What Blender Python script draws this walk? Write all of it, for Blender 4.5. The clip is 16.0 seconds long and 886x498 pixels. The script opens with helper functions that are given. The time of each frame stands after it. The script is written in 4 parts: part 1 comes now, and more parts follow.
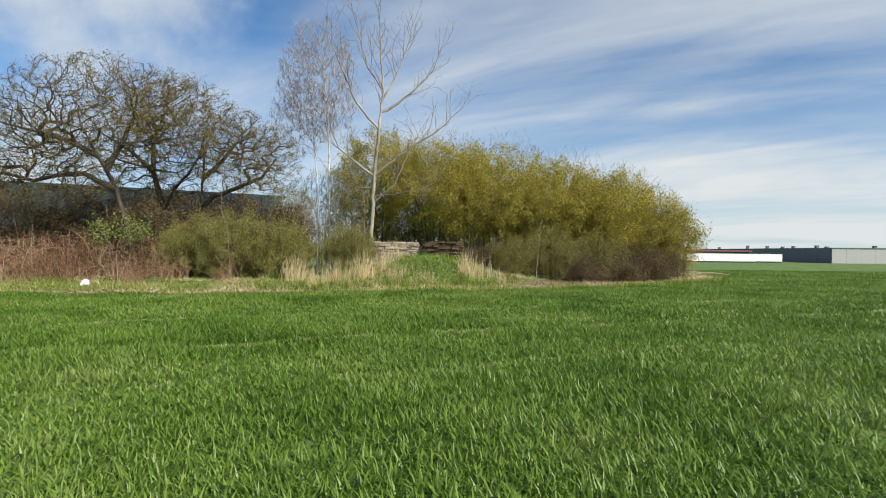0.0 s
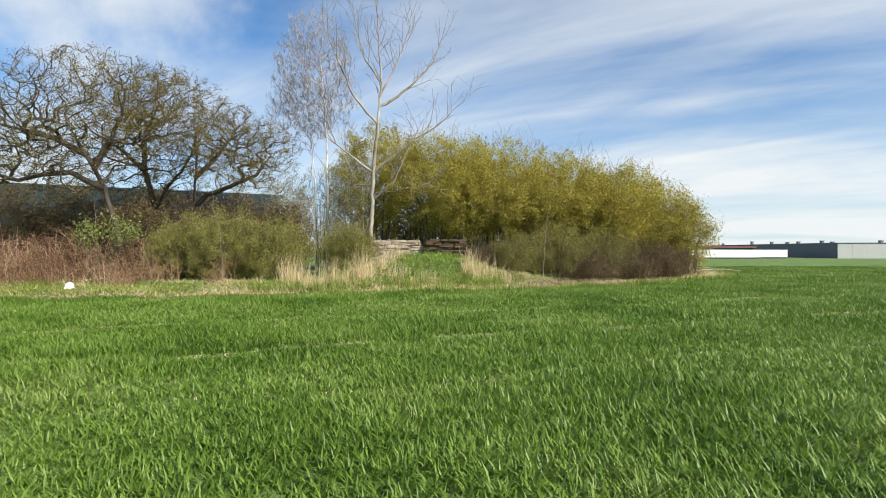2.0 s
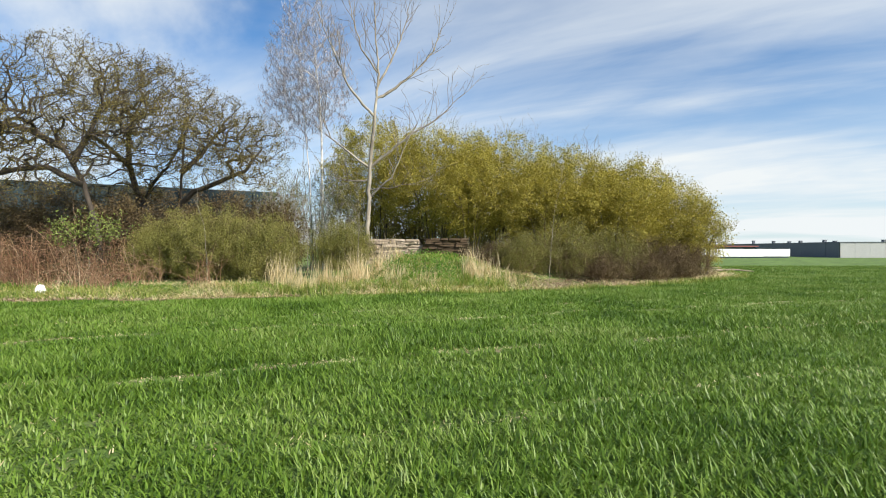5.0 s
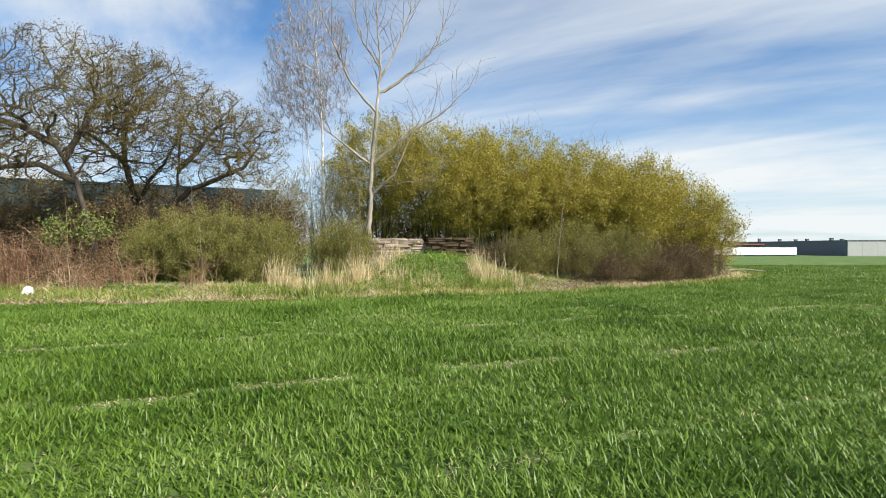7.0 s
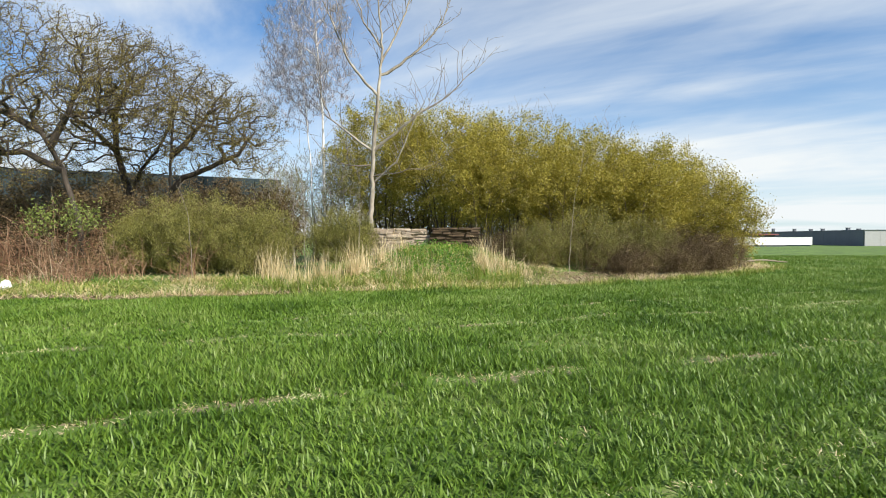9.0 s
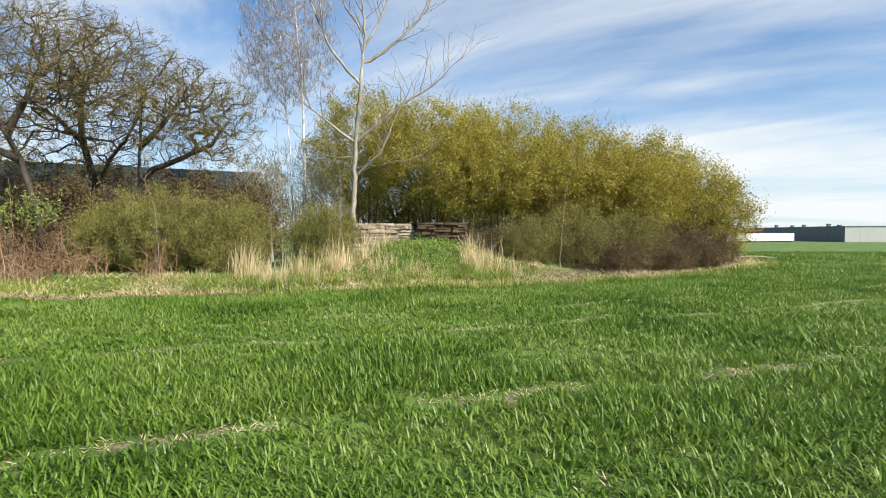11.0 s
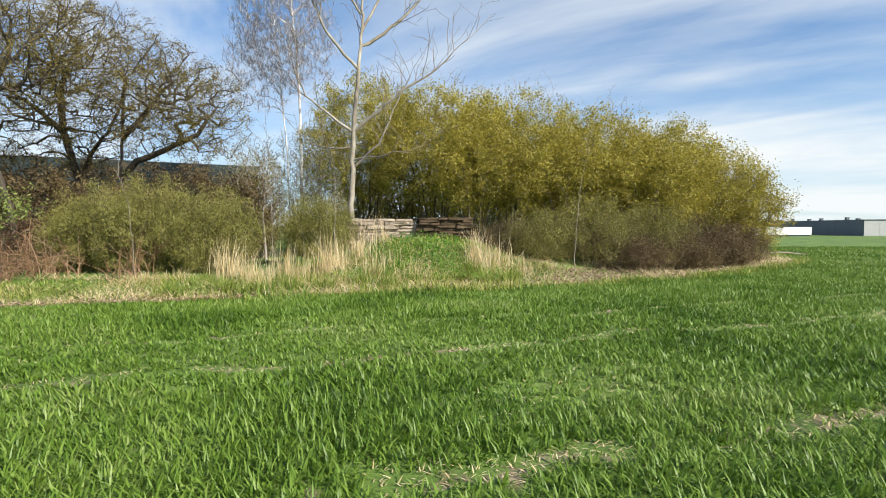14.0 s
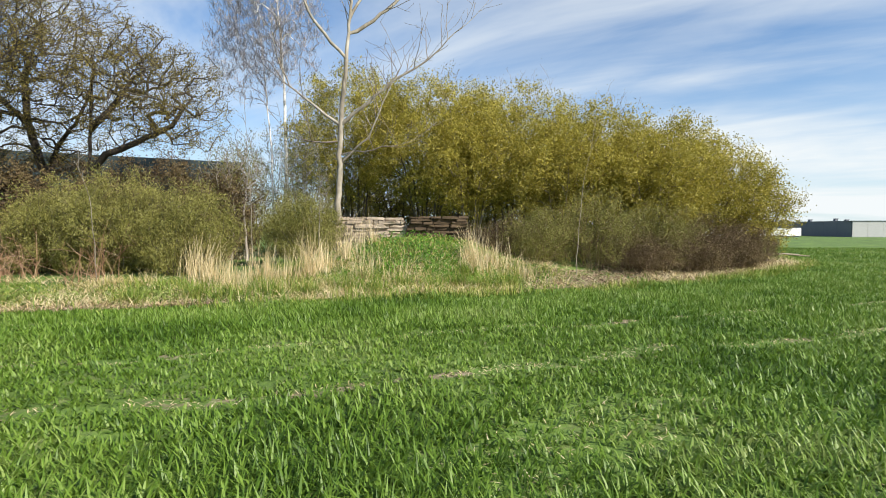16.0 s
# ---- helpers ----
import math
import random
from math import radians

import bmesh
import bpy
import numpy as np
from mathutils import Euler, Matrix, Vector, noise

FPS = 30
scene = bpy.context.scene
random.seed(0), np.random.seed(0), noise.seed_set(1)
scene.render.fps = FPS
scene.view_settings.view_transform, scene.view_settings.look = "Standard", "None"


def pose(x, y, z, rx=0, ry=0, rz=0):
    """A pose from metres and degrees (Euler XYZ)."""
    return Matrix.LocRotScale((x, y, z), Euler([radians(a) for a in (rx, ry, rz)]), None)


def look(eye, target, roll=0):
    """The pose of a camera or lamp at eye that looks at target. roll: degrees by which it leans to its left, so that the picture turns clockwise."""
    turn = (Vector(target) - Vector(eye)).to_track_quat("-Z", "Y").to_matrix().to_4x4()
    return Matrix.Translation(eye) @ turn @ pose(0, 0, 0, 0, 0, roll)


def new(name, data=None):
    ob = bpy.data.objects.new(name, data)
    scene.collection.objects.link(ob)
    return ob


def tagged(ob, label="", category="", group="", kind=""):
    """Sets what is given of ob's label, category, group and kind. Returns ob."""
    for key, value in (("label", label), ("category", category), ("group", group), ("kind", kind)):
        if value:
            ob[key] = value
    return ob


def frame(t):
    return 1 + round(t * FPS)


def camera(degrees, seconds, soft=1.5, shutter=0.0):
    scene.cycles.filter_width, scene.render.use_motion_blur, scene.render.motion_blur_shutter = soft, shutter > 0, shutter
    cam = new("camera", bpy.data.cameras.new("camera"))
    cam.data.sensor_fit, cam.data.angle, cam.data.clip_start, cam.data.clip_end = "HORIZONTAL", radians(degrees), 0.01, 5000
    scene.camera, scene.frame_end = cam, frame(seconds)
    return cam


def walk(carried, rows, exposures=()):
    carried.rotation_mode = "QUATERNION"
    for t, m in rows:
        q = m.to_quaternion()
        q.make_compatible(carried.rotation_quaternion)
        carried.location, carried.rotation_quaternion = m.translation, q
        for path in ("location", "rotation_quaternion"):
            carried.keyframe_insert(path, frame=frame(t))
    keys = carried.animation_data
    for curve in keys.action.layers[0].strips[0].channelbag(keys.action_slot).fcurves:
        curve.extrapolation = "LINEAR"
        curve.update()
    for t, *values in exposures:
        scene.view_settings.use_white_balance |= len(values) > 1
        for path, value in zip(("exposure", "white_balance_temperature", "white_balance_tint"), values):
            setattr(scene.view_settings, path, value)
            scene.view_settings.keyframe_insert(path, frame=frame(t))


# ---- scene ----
cam = camera(79.8, 16.0, soft=1.0)
PATH = [
    (0, (-0.329, 3.823, 1.619), (-0.298, 5.823, 1.624), 0.6),
    (0.5, (-0.227, 3.922, 1.649), (-0.257, 5.921, 1.655), 0.2),
    (1, (-0.204, 4.169, 1.623), (-0.256, 6.168, 1.626), -0.0),
    (1.5, (-0.273, 4.615, 1.592), (-0.288, 6.615, 1.599), 0.0),
    (2, (-0.312, 4.863, 1.571), (-0.29, 6.863, 1.573), -0.0),
    (2.5, (-0.272, 5.05, 1.6), (-0.249, 7.05, 1.6), -0.0),
    (3, (-0.259, 5.293, 1.597), (-0.269, 7.293, 1.597), -0.0),
    (3.5, (-0.336, 5.628, 1.57), (-0.349, 7.627, 1.573), 0.0),
    (4, (-0.421, 5.814, 1.59), (-0.41, 7.814, 1.593), 0.1),
    (4.5, (-0.391, 6.037, 1.563), (-0.368, 8.037, 1.565), 0.1),
    (5, (-0.313, 6.264, 1.583), (-0.291, 8.264, 1.582), 0.0),
    (7.5, (-0.318, 7.306, 1.678), (-0.322, 9.306, 1.662), 0.1),
    (8, (-0.265, 7.628, 1.628), (-0.291, 9.628, 1.603), 0.1),
    (8.5, (-0.243, 8.006, 1.661), (-0.27, 10.006, 1.628), 0.0),
    (9, (-0.123, 8.279, 1.653), (-0.15, 10.278, 1.609), -0.1),
    (11.5, (-0.087, 9.481, 1.643), (-0.057, 11.48, 1.582), -0.0),
    (12, (-0.011, 9.714, 1.664), (0.007, 11.713, 1.602), -0.1),
    (12.5, (-0.016, 10.057, 1.632), (-0.002, 12.055, 1.567), -0.2),
    (13, (-0.026, 10.417, 1.656), (-0.012, 12.416, 1.586), -0.1),
    (13.5, (0.057, 10.681, 1.641), (0.069, 12.679, 1.564), -0.2),
    (14, (0.159, 10.911, 1.685), (0.145, 12.909, 1.605), -0.2),
    (14.5, (0.121, 11.199, 1.653), (0.087, 13.197, 1.572), -0.2),
    (15, (0.026, 11.56, 1.668), (0.023, 13.558, 1.59), -0.0),
    (15.5, (0.015, 11.823, 1.648), (0.038, 13.822, 1.568), 0.0),
    (16, (0.084, 12.176, 1.671), (0.104, 14.175, 1.59), -0.0),
]
walk(cam, [(t, look(eye, target, roll)) for t, eye, target, roll in PATH], exposures=[(0, 0.36), (1, 0.48), (2, 0.60), (8, 0.62), (12, 0.70), (16, 0.66)])

# ---- light ----
SUN_DIR = Vector((0.64, -0.52, 0.56)).normalized()
sun_data = bpy.data.lights.new("sun", "SUN")
sun_data.energy, sun_data.angle, sun_data.color = 5.0, radians(0.6), (1.0, 0.93, 0.82)
sun = new("sun", sun_data)
sun.matrix_world = look(SUN_DIR * 60, (0, 0, 0))

world = bpy.data.worlds.new("sky")
scene.world = world
world.use_nodes = True
wt = world.node_tree
wt.nodes.clear()


def wnode(kind, **values):
    n = wt.nodes.new(kind)
    for k, v in values.items():
        n.inputs[k].default_value = v
    return n


w_out = wnode("ShaderNodeOutputWorld")
w_bg = wnode("ShaderNodeBackground", Strength=0.05)
w_sky = wnode("ShaderNodeTexSky")
w_sky.sky_type, w_sky.sun_disc = "NISHITA", False
w_sky.sun_elevation = math.asin(SUN_DIR.z)
w_sky.sun_rotation = math.atan2(SUN_DIR.x, SUN_DIR.y)
w_sky.air_density, w_sky.dust_density, w_sky.ozone_density = 1.0, 0.3, 2.5
w_co = wnode("ShaderNodeTexCoord")
w_sep = wnode("ShaderNodeSeparateXYZ")
wt.links.new(w_co.outputs["Generated"], w_sep.inputs[0])


def wmath(op, a, b=None, clamp=False):
    n = wt.nodes.new("ShaderNodeMath")
    n.operation, n.use_clamp = op, clamp
    for i, v in enumerate((a, b)):
        if v is None:
            continue
        if isinstance(v, (int, float)):
            n.inputs[i].default_value = v
        else:
            wt.links.new(v, n.inputs[i])
    return n.outputs[0]


# cirrus on a high plane: the direction over its height, stretched along one wind
w_h = wmath("ADD", wmath("MAXIMUM", w_sep.outputs[2], 0.0), 0.16)
w_px, w_py = wmath("DIVIDE", w_sep.outputs[0], w_h), wmath("DIVIDE", w_sep.outputs[1], w_h)
w_com = wnode("ShaderNodeCombineXYZ")
wt.links.new(w_px, w_com.inputs[0])
wt.links.new(w_py, w_com.inputs[1])
w_map = wnode("ShaderNodeMapping")
w_map.vector_type = "TEXTURE"
w_map.inputs["Rotation"].default_value = (0, 0, radians(146))
w_map.inputs["Scale"].default_value = (2.6, 1.05, 1)
w_map.inputs["Location"].default_value = (0.75, 0.35, 0)
wt.links.new(w_com.outputs[0], w_map.inputs[0])
w_n1 = wnode("ShaderNodeTexNoise", Scale=0.8, Detail=6.0, Roughness=0.5, Distortion=0.6)
w_n2 = wnode("ShaderNodeTexNoise", Scale=2.6, Detail=6.0, Roughness=0.55, Distortion=0.9)
wt.links.new(w_map.outputs[0], w_n1.inputs["Vector"])
wt.links.new(w_map.outputs[0], w_n2.inputs["Vector"])
w_mixn = wmath("ADD", wmath("MULTIPLY", w_n1.outputs[0], 0.78), wmath("MULTIPLY", w_n2.outputs[0], 0.22))
w_ramp = wnode("ShaderNodeMapRange")
w_ramp.interpolation_type = "SMOOTHSTEP"
w_ramp.inputs[1].default_value, w_ramp.inputs[2].default_value = 0.38, 0.74
wt.links.new(w_mixn, w_ramp.inputs[0])
# the veil thickens towards the horizon
w_low = wnode("ShaderNodeMapRange")
w_low.interpolation_type = "SMOOTHSTEP"
for i, v in ((1, 0.03), (2, 0.36), (3, 0.98), (4, 0.0)):
    w_low.inputs[i].default_value = v
wt.links.new(w_sep.outputs[2], w_low.inputs[0])
# one loose cumulus over the oaks
w_dot = wnode("ShaderNodeVectorMath")
w_dot.operation = "DOT_PRODUCT"
w_dot.inputs[1].default_value = Vector((-0.60, 1.0, 0.47)).normalized()
wt.links.new(w_co.outputs["Generated"], w_dot.inputs[0])
w_puff = wnode("ShaderNodeMapRange")
w_puff.interpolation_type = "SMOOTHSTEP"
w_puff.inputs[1].default_value, w_puff.inputs[2].default_value = 0.980, 1.006
w_nd = wnode("ShaderNodeTexNoise", Scale=5.0, Detail=6.0, Roughness=0.55)
wt.links.new(w_co.outputs["Generated"], w_nd.inputs["Vector"])
wt.links.new(wmath("ADD", w_dot.outputs["Value"], wmath("MULTIPLY", wmath("SUBTRACT", w_nd.outputs[0], 0.5), 0.05)), w_puff.inputs[0])
w_veil = wmath("ADD", wmath("MULTIPLY", w_ramp.outputs[0], 0.82), wmath("MULTIPLY", w_low.outputs[0], 0.64))
w_cov = wmath("ADD", w_veil, wmath("MULTIPLY", w_puff.outputs[0], 0.75), clamp=True)
w_tint = wnode("ShaderNodeMix")
w_tint.data_type, w_tint.blend_type = "RGBA", "MULTIPLY"
w_tint.inputs["Factor"].default_value = 1.0
w_tint.inputs[7].default_value = (0.6, 1.38, 1.92, 1)
wt.links.new(w_sky.outputs[0], w_tint.inputs[6])
w_mix = wnode("ShaderNodeMix")
w_mix.data_type = "RGBA"
w_mix.inputs[7].default_value = (11.6, 12.2, 12.4, 1)
wt.links.new(w_cov, w_mix.inputs["Factor"])
wt.links.new(w_tint.outputs[2], w_mix.inputs[6])
wt.links.new(w_mix.outputs[2], w_bg.inputs[0])
wt.links.new(w_bg.outputs[0], w_out.inputs[0])


# ---- materials ----
def material(name):
    m = bpy.data.materials.new(name)
    m.use_nodes = True
    m.node_tree.nodes.clear()
    return m, m.node_tree


def put(tree, kind, links=(), **values):
    n = tree.nodes.new(kind)
    for k, v in values.items():
        n.inputs[k.replace("_", " ")].default_value = v
    for socket, source in links:
        tree.links.new(source, n.inputs[socket])
    return n


def ramp(tree, source, stops):
    n = put(tree, "ShaderNodeValToRGB", [(0, source)])
    e = n.color_ramp.elements
    while len(e) < len(stops):
        e.new(0.5)
    for el, (p, c) in zip(e, stops):
        el.position, el.color = p, (*c, 1)
    return n.outputs[0]


def leafy(name, colours, through_light=0.35, rough=0.55, patch=0.5):
    """Leaves and blades: colour by the single leaf and by patches of the plant, lit from both sides."""
    m, t = material(name)
    geo = put(t, "ShaderNodeNewGeometry")
    co = put(t, "ShaderNodeTexCoord")
    big = put(t, "ShaderNodeTexNoise", [("Vector", co.outputs["Object"])], Scale=patch, Detail=3.0)
    big2 = put(t, "ShaderNodeMapRange", [(0, big.outputs[0])])
    big2.inputs[1].default_value, big2.inputs[2].default_value = 0.3, 0.7
    mix = put(t, "ShaderNodeMath", [(0, geo.outputs["Random Per Island"]), (1, big2.outputs[0])])
    mix.operation = "ADD"
    half = put(t, "ShaderNodeMath", [(0, mix.outputs[0])])
    half.operation = "MULTIPLY"
    half.inputs[1].default_value = 0.5
    col = ramp(t, half.outputs[0], [(i / (len(colours) - 1) * 0.8 + 0.1, c) for i, c in enumerate(colours)])
    b = put(t, "ShaderNodeBsdfPrincipled", [("Base Color", col)], Roughness=rough)
    b.inputs["Specular IOR Level"].default_value = 0.3
    tr = put(t, "ShaderNodeBsdfTranslucent", [("Color", col)])
    mx = put(t, "ShaderNodeMixShader", [(1, b.outputs[0]), (2, tr.outputs[0])], Fac=through_light)
    put(t, "ShaderNodeOutputMaterial", [(0, mx.outputs[0])])
    return m


def barky(name, colours, scale=6.0, rough=0.9, bump=0.4, stretch=(1, 1, 0.25)):
    m, t = material(name)
    co = put(t, "ShaderNodeTexCoord")
    mp = put(t, "ShaderNodeMapping", [(0, co.outputs["Object"])], Scale=stretch)
    n1 = put(t, "ShaderNodeTexNoise", [("Vector", mp.outputs[0])], Scale=scale, Detail=6.0, Roughness=0.65)
    n2 = put(t, "ShaderNodeTexNoise", [("Vector", co.outputs["Object"])], Scale=scale * 0.12, Detail=3.0)
    mx = put(t, "ShaderNodeMath", [(0, n1.outputs[0]), (1, n2.outputs[0])])
    mx.operation = "ADD"
    hf = put(t, "ShaderNodeMath", [(0, mx.outputs[0])])
    hf.operation = "MULTIPLY"
    hf.inputs[1].default_value = 0.5
    col = ramp(t, hf.outputs[0], [(0.3 + 0.4 * i / (len(colours) - 1), c) for i, c in enumerate(colours)])
    bp = put(t, "ShaderNodeBump", [("Height", n1.outputs[0])], Strength=bump, Distance=0.03)
    b = put(t, "ShaderNodeBsdfPrincipled", [("Base Color", col), ("Normal", bp.outputs[0])], Roughness=rough)
    put(t, "ShaderNodeOutputMaterial", [(0, b.outputs[0])])
    return m


WHEAT = leafy("wheat_blades", [(0.05, 0.105, 0.011), (0.108, 0.195, 0.02), (0.178, 0.278, 0.04), (0.28, 0.345, 0.105)], 0.28, 0.45, 0.35)
VERGE = leafy("verge_grass", [(0.08, 0.16, 0.02), (0.17, 0.26, 0.035), (0.34, 0.36, 0.08), (0.56, 0.46, 0.23)], 0.3, 0.6, 0.6)
STRAW = leafy("dry_straw", [(0.50, 0.39, 0.19), (0.70, 0.57, 0.33), (0.84, 0.73, 0.50)], 0.25, 0.7, 1.0)
WILLOW = leafy("willow_leaves", [(0.18, 0.16, 0.027), (0.31, 0.27, 0.04), (0.43, 0.37, 0.062), (0.57, 0.5, 0.125)], 0.4, 0.5, 0.5)
OAKLEAF = leafy("young_oak_leaves", [(0.13, 0.10, 0.025), (0.23, 0.18, 0.042), (0.34, 0.28, 0.075)], 0.4, 0.6, 0.5)
GREENLEAF = leafy("green_shrub_leaves", [(0.12, 0.125, 0.025), (0.23, 0.22, 0.055), (0.35, 0.325, 0.105)], 0.3, 0.55, 0.9)
FRESHLEAF = leafy("fresh_green_leaves", [(0.12, 0.165, 0.035), (0.21, 0.26, 0.06), (0.31, 0.35, 0.11)], 0.35, 0.5, 1.0)
NETTLE = leafy("nettle_leaves", [(0.06, 0.16, 0.018), (0.11, 0.25, 0.025), (0.18, 0.34, 0.04)], 0.3, 0.5, 1.2)
BROWNLEAF = leafy("brown_scrub_leaves", [(0.075, 0.05, 0.028), (0.125, 0.088, 0.042), (0.185, 0.145, 0.06)], 0.22, 0.75, 0.7)
LITTER = leafy("leaf_litter", [(0.17, 0.11, 0.07), (0.30, 0.21, 0.14), (0.42, 0.32, 0.22)], 0.05, 0.9, 0.7)
OAKBARK = barky("dark_oak_bark", [(0.022, 0.017, 0.013), (0.058, 0.045, 0.034), (0.12, 0.095, 0.07)], 9)
ASHBARK = barky("pale_ash_bark", [(0.08, 0.065, 0.05), (0.27, 0.235, 0.18), (0.50, 0.455, 0.375)], 9, 0.85, 0.35)
SHOOTBARK = barky("brown_shoot_bark", [(0.10, 0.08, 0.06), (0.21, 0.175, 0.135), (0.34, 0.29, 0.23)], 5, 0.8, 0.1)
TWIG = barky("grey_twigs", [(0.16, 0.135, 0.11), (0.27, 0.235, 0.2), (0.37, 0.33, 0.29)], 4, 0.8, 0.1)
BIRCHTWIG = barky("pale_birch_twigs", [(0.26, 0.23, 0.235), (0.42, 0.38, 0.385), (0.56, 0.52, 0.52)], 4, 0.7, 0.1)
WILLOWBARK = barky("willow_bark", [(0.05, 0.04, 0.025), (0.11, 0.088, 0.055), (0.19, 0.155, 0.1)], 6, 0.85, 0.2)
REDSTALK = leafy("red_brown_stalks", [(0.10, 0.045, 0.025), (0.24, 0.125, 0.07), (0.40, 0.25, 0.15), (0.60, 0.47, 0.32)], 0.0, 0.8, 0.6)
SCRUBTWIG = barky("dark_scrub_twigs", [(0.06, 0.035, 0.02), (0.13, 0.08, 0.05), (0.22, 0.15, 0.1)], 4, 0.85, 0.1)
STONE = barky("pale_layered_stone", [(0.14, 0.105, 0.075), (0.36, 0.29, 0.215), (0.52, 0.44, 0.34)], 5, 0.95, 0.7, (1, 1, 3))
# dark brown stone, with the willows' shade over it put into the colour
DARKSTONE = barky("dark_shade_toned_stone", [(0.03, 0.02, 0.011), (0.085, 0.056, 0.03), (0.16, 0.11, 0.06)], 5, 0.95, 0.7, (1, 1, 3))


def birch_bark():
    m, t = material("birch_bark")
    co = put(t, "ShaderNodeTexCoord")
    mp = put(t, "ShaderNodeMapping", [(0, co.outputs["Object"])], Scale=(2.0, 2.0, 7.0))
    n = put(t, "ShaderNodeTexNoise", [("Vector", mp.outputs[0])], Scale=2.2, Detail=5.0, Roughness=0.6)
    col = ramp(t, n.outputs[0], [(0.30, (0.03, 0.025, 0.02)), (0.40, (0.34, 0.31, 0.28)), (0.47, (0.72, 0.69, 0.64)), (0.75, (0.82, 0.8, 0.76))])
    b = put(t, "ShaderNodeBsdfPrincipled", [("Base Color", col)], Roughness=0.6)
    put(t, "ShaderNodeOutputMaterial", [(0, b.outputs[0])])
    return m


BIRCHBARK = birch_bark()


def plain(name, colour, rough=0.6, metal=0.0, grain=8.0, amount=0.12):
    """Paint, sheet metal or plastic, with faint weathering at two scales."""
    m, t = material(name)
    co = put(t, "ShaderNodeTexCoord")
    a = put(t, "ShaderNodeTexNoise", [("Vector", co.outputs["Object"])], Scale=grain, Detail=5.0)
    c = put(t, "ShaderNodeTexNoise", [("Vector", co.outputs["Object"])], Scale=grain * 0.1, Detail=3.0)
    s = put(t, "ShaderNodeMath", [(0, a.outputs[0]), (1, c.outputs[0])])
    s.operation = "ADD"
    h = put(t, "ShaderNodeMath", [(0, s.outputs[0])])
    h.operation = "MULTIPLY"
    h.inputs[1].default_value = 0.5
    col = ramp(t, h.outputs[0], [(0.3, tuple(v * (1 - amount) for v in colour)), (0.7, tuple(min(1, v * (1 + amount)) for v in colour))])
    b = put(t, "ShaderNodeBsdfPrincipled", [("Base Color", col)], Roughness=rough, Metallic=metal)
    put(t, "ShaderNodeOutputMaterial", [(0, b.outputs[0])])
    return m


CLAD_DARK = plain("dark_grey_cladding", (0.105, 0.115, 0.135), 0.55, 0.0, 1.5, 0.1)
CLAD_LIGHT = plain("light_grey_cladding", (0.42, 0.42, 0.41), 0.55, 0.0, 1.5, 0.08)
CLAD_GREEN = plain("dark_green_cladding", (0.018, 0.034, 0.038), 0.85, 0.0, 1.5, 0.15)
WHITE = plain("white_panel", (0.8, 0.8, 0.79), 0.5, 0.0, 2.0, 0.04)
RED_ROOF = plain("dark_red_roof_edge", (0.16, 0.05, 0.045), 0.6)
BAG = plain("white_plastic", (0.82, 0.82, 0.8), 0.45, 0.0, 20, 0.06)
DRYWOOD = plain("dead_wood", (0.34, 0.27, 0.2), 0.9, 0.0, 25, 0.35)
CLOD = plain("dry_soil_clod", (0.40, 0.30, 0.2), 0.95, 0.0, 30, 0.3)


# ---- ground ----
EDGE_X = (-60, -14, -8, -2.4, 3.6, 8.0, 13.0, 17.0, 20.0, 24.0)
EDGE_Y = (22.5, 22.1, 22.3, 24.4, 26.2, 28.4, 32.0, 36.2, 44.0, 60.0)
TRACK_SLOPE = 0.36


def edge(x):
    """Where the wheat ends, for each x."""
    return np.interp(x, EDGE_X, EDGE_Y) + 0.12 * np.sin(np.asarray(x) * 2.1) + 0.08 * np.sin(np.asarray(x) * 5.3)


def smooth(v):
    v = np.clip(v, 0, 1)
    return v * v * (3 - 2 * v)


def height(x, y):
    x, y = np.asarray(x, float), np.asarray(y, float)
    past = y - np.interp(x, EDGE_X, EDGE_Y)
    bank = 0.30 * smooth((past - 1.2) / 4.0) * smooth((26 - x) / 8)
    mound = 1.05 * np.exp(-(((x + 0.9) / 3.3) ** 2)) * smooth((y - 26.0) / 4.8) * smooth((46 - y) / 10)
    fall = -0.0112 * np.clip(y - 40, 0, 170) * smooth((x + 30) / 50 + 0.2)
    bumps = 0.025 * np.sin(x * 1.7 + 0.6 * y) * np.sin(y * 1.3 - 0.4 * x)
    return bank + mound + fall + bumps


def quads(name, verts, faces, mats, smoothed=False):
    """A mesh from arrays of vertices and faces of three or four corners."""
    verts, faces = np.asarray(verts, np.float32), np.asarray(faces, np.int32)
    me = bpy.data.meshes.new(name)
    me.vertices.add(len(verts))
    me.vertices.foreach_set("co", verts.ravel())
    me.loops.add(faces.size)
    me.loops.foreach_set("vertex_index", faces.ravel())
    me.polygons.add(len(faces))
    me.polygons.foreach_set("loop_start", np.arange(len(faces), dtype=np.int32) * faces.shape[1])
    if smoothed:
        me.polygons.foreach_set("use_smooth", np.ones(len(faces), bool))
    me.materials.append(mats)
    me.update(calc_edges=True)
    return me


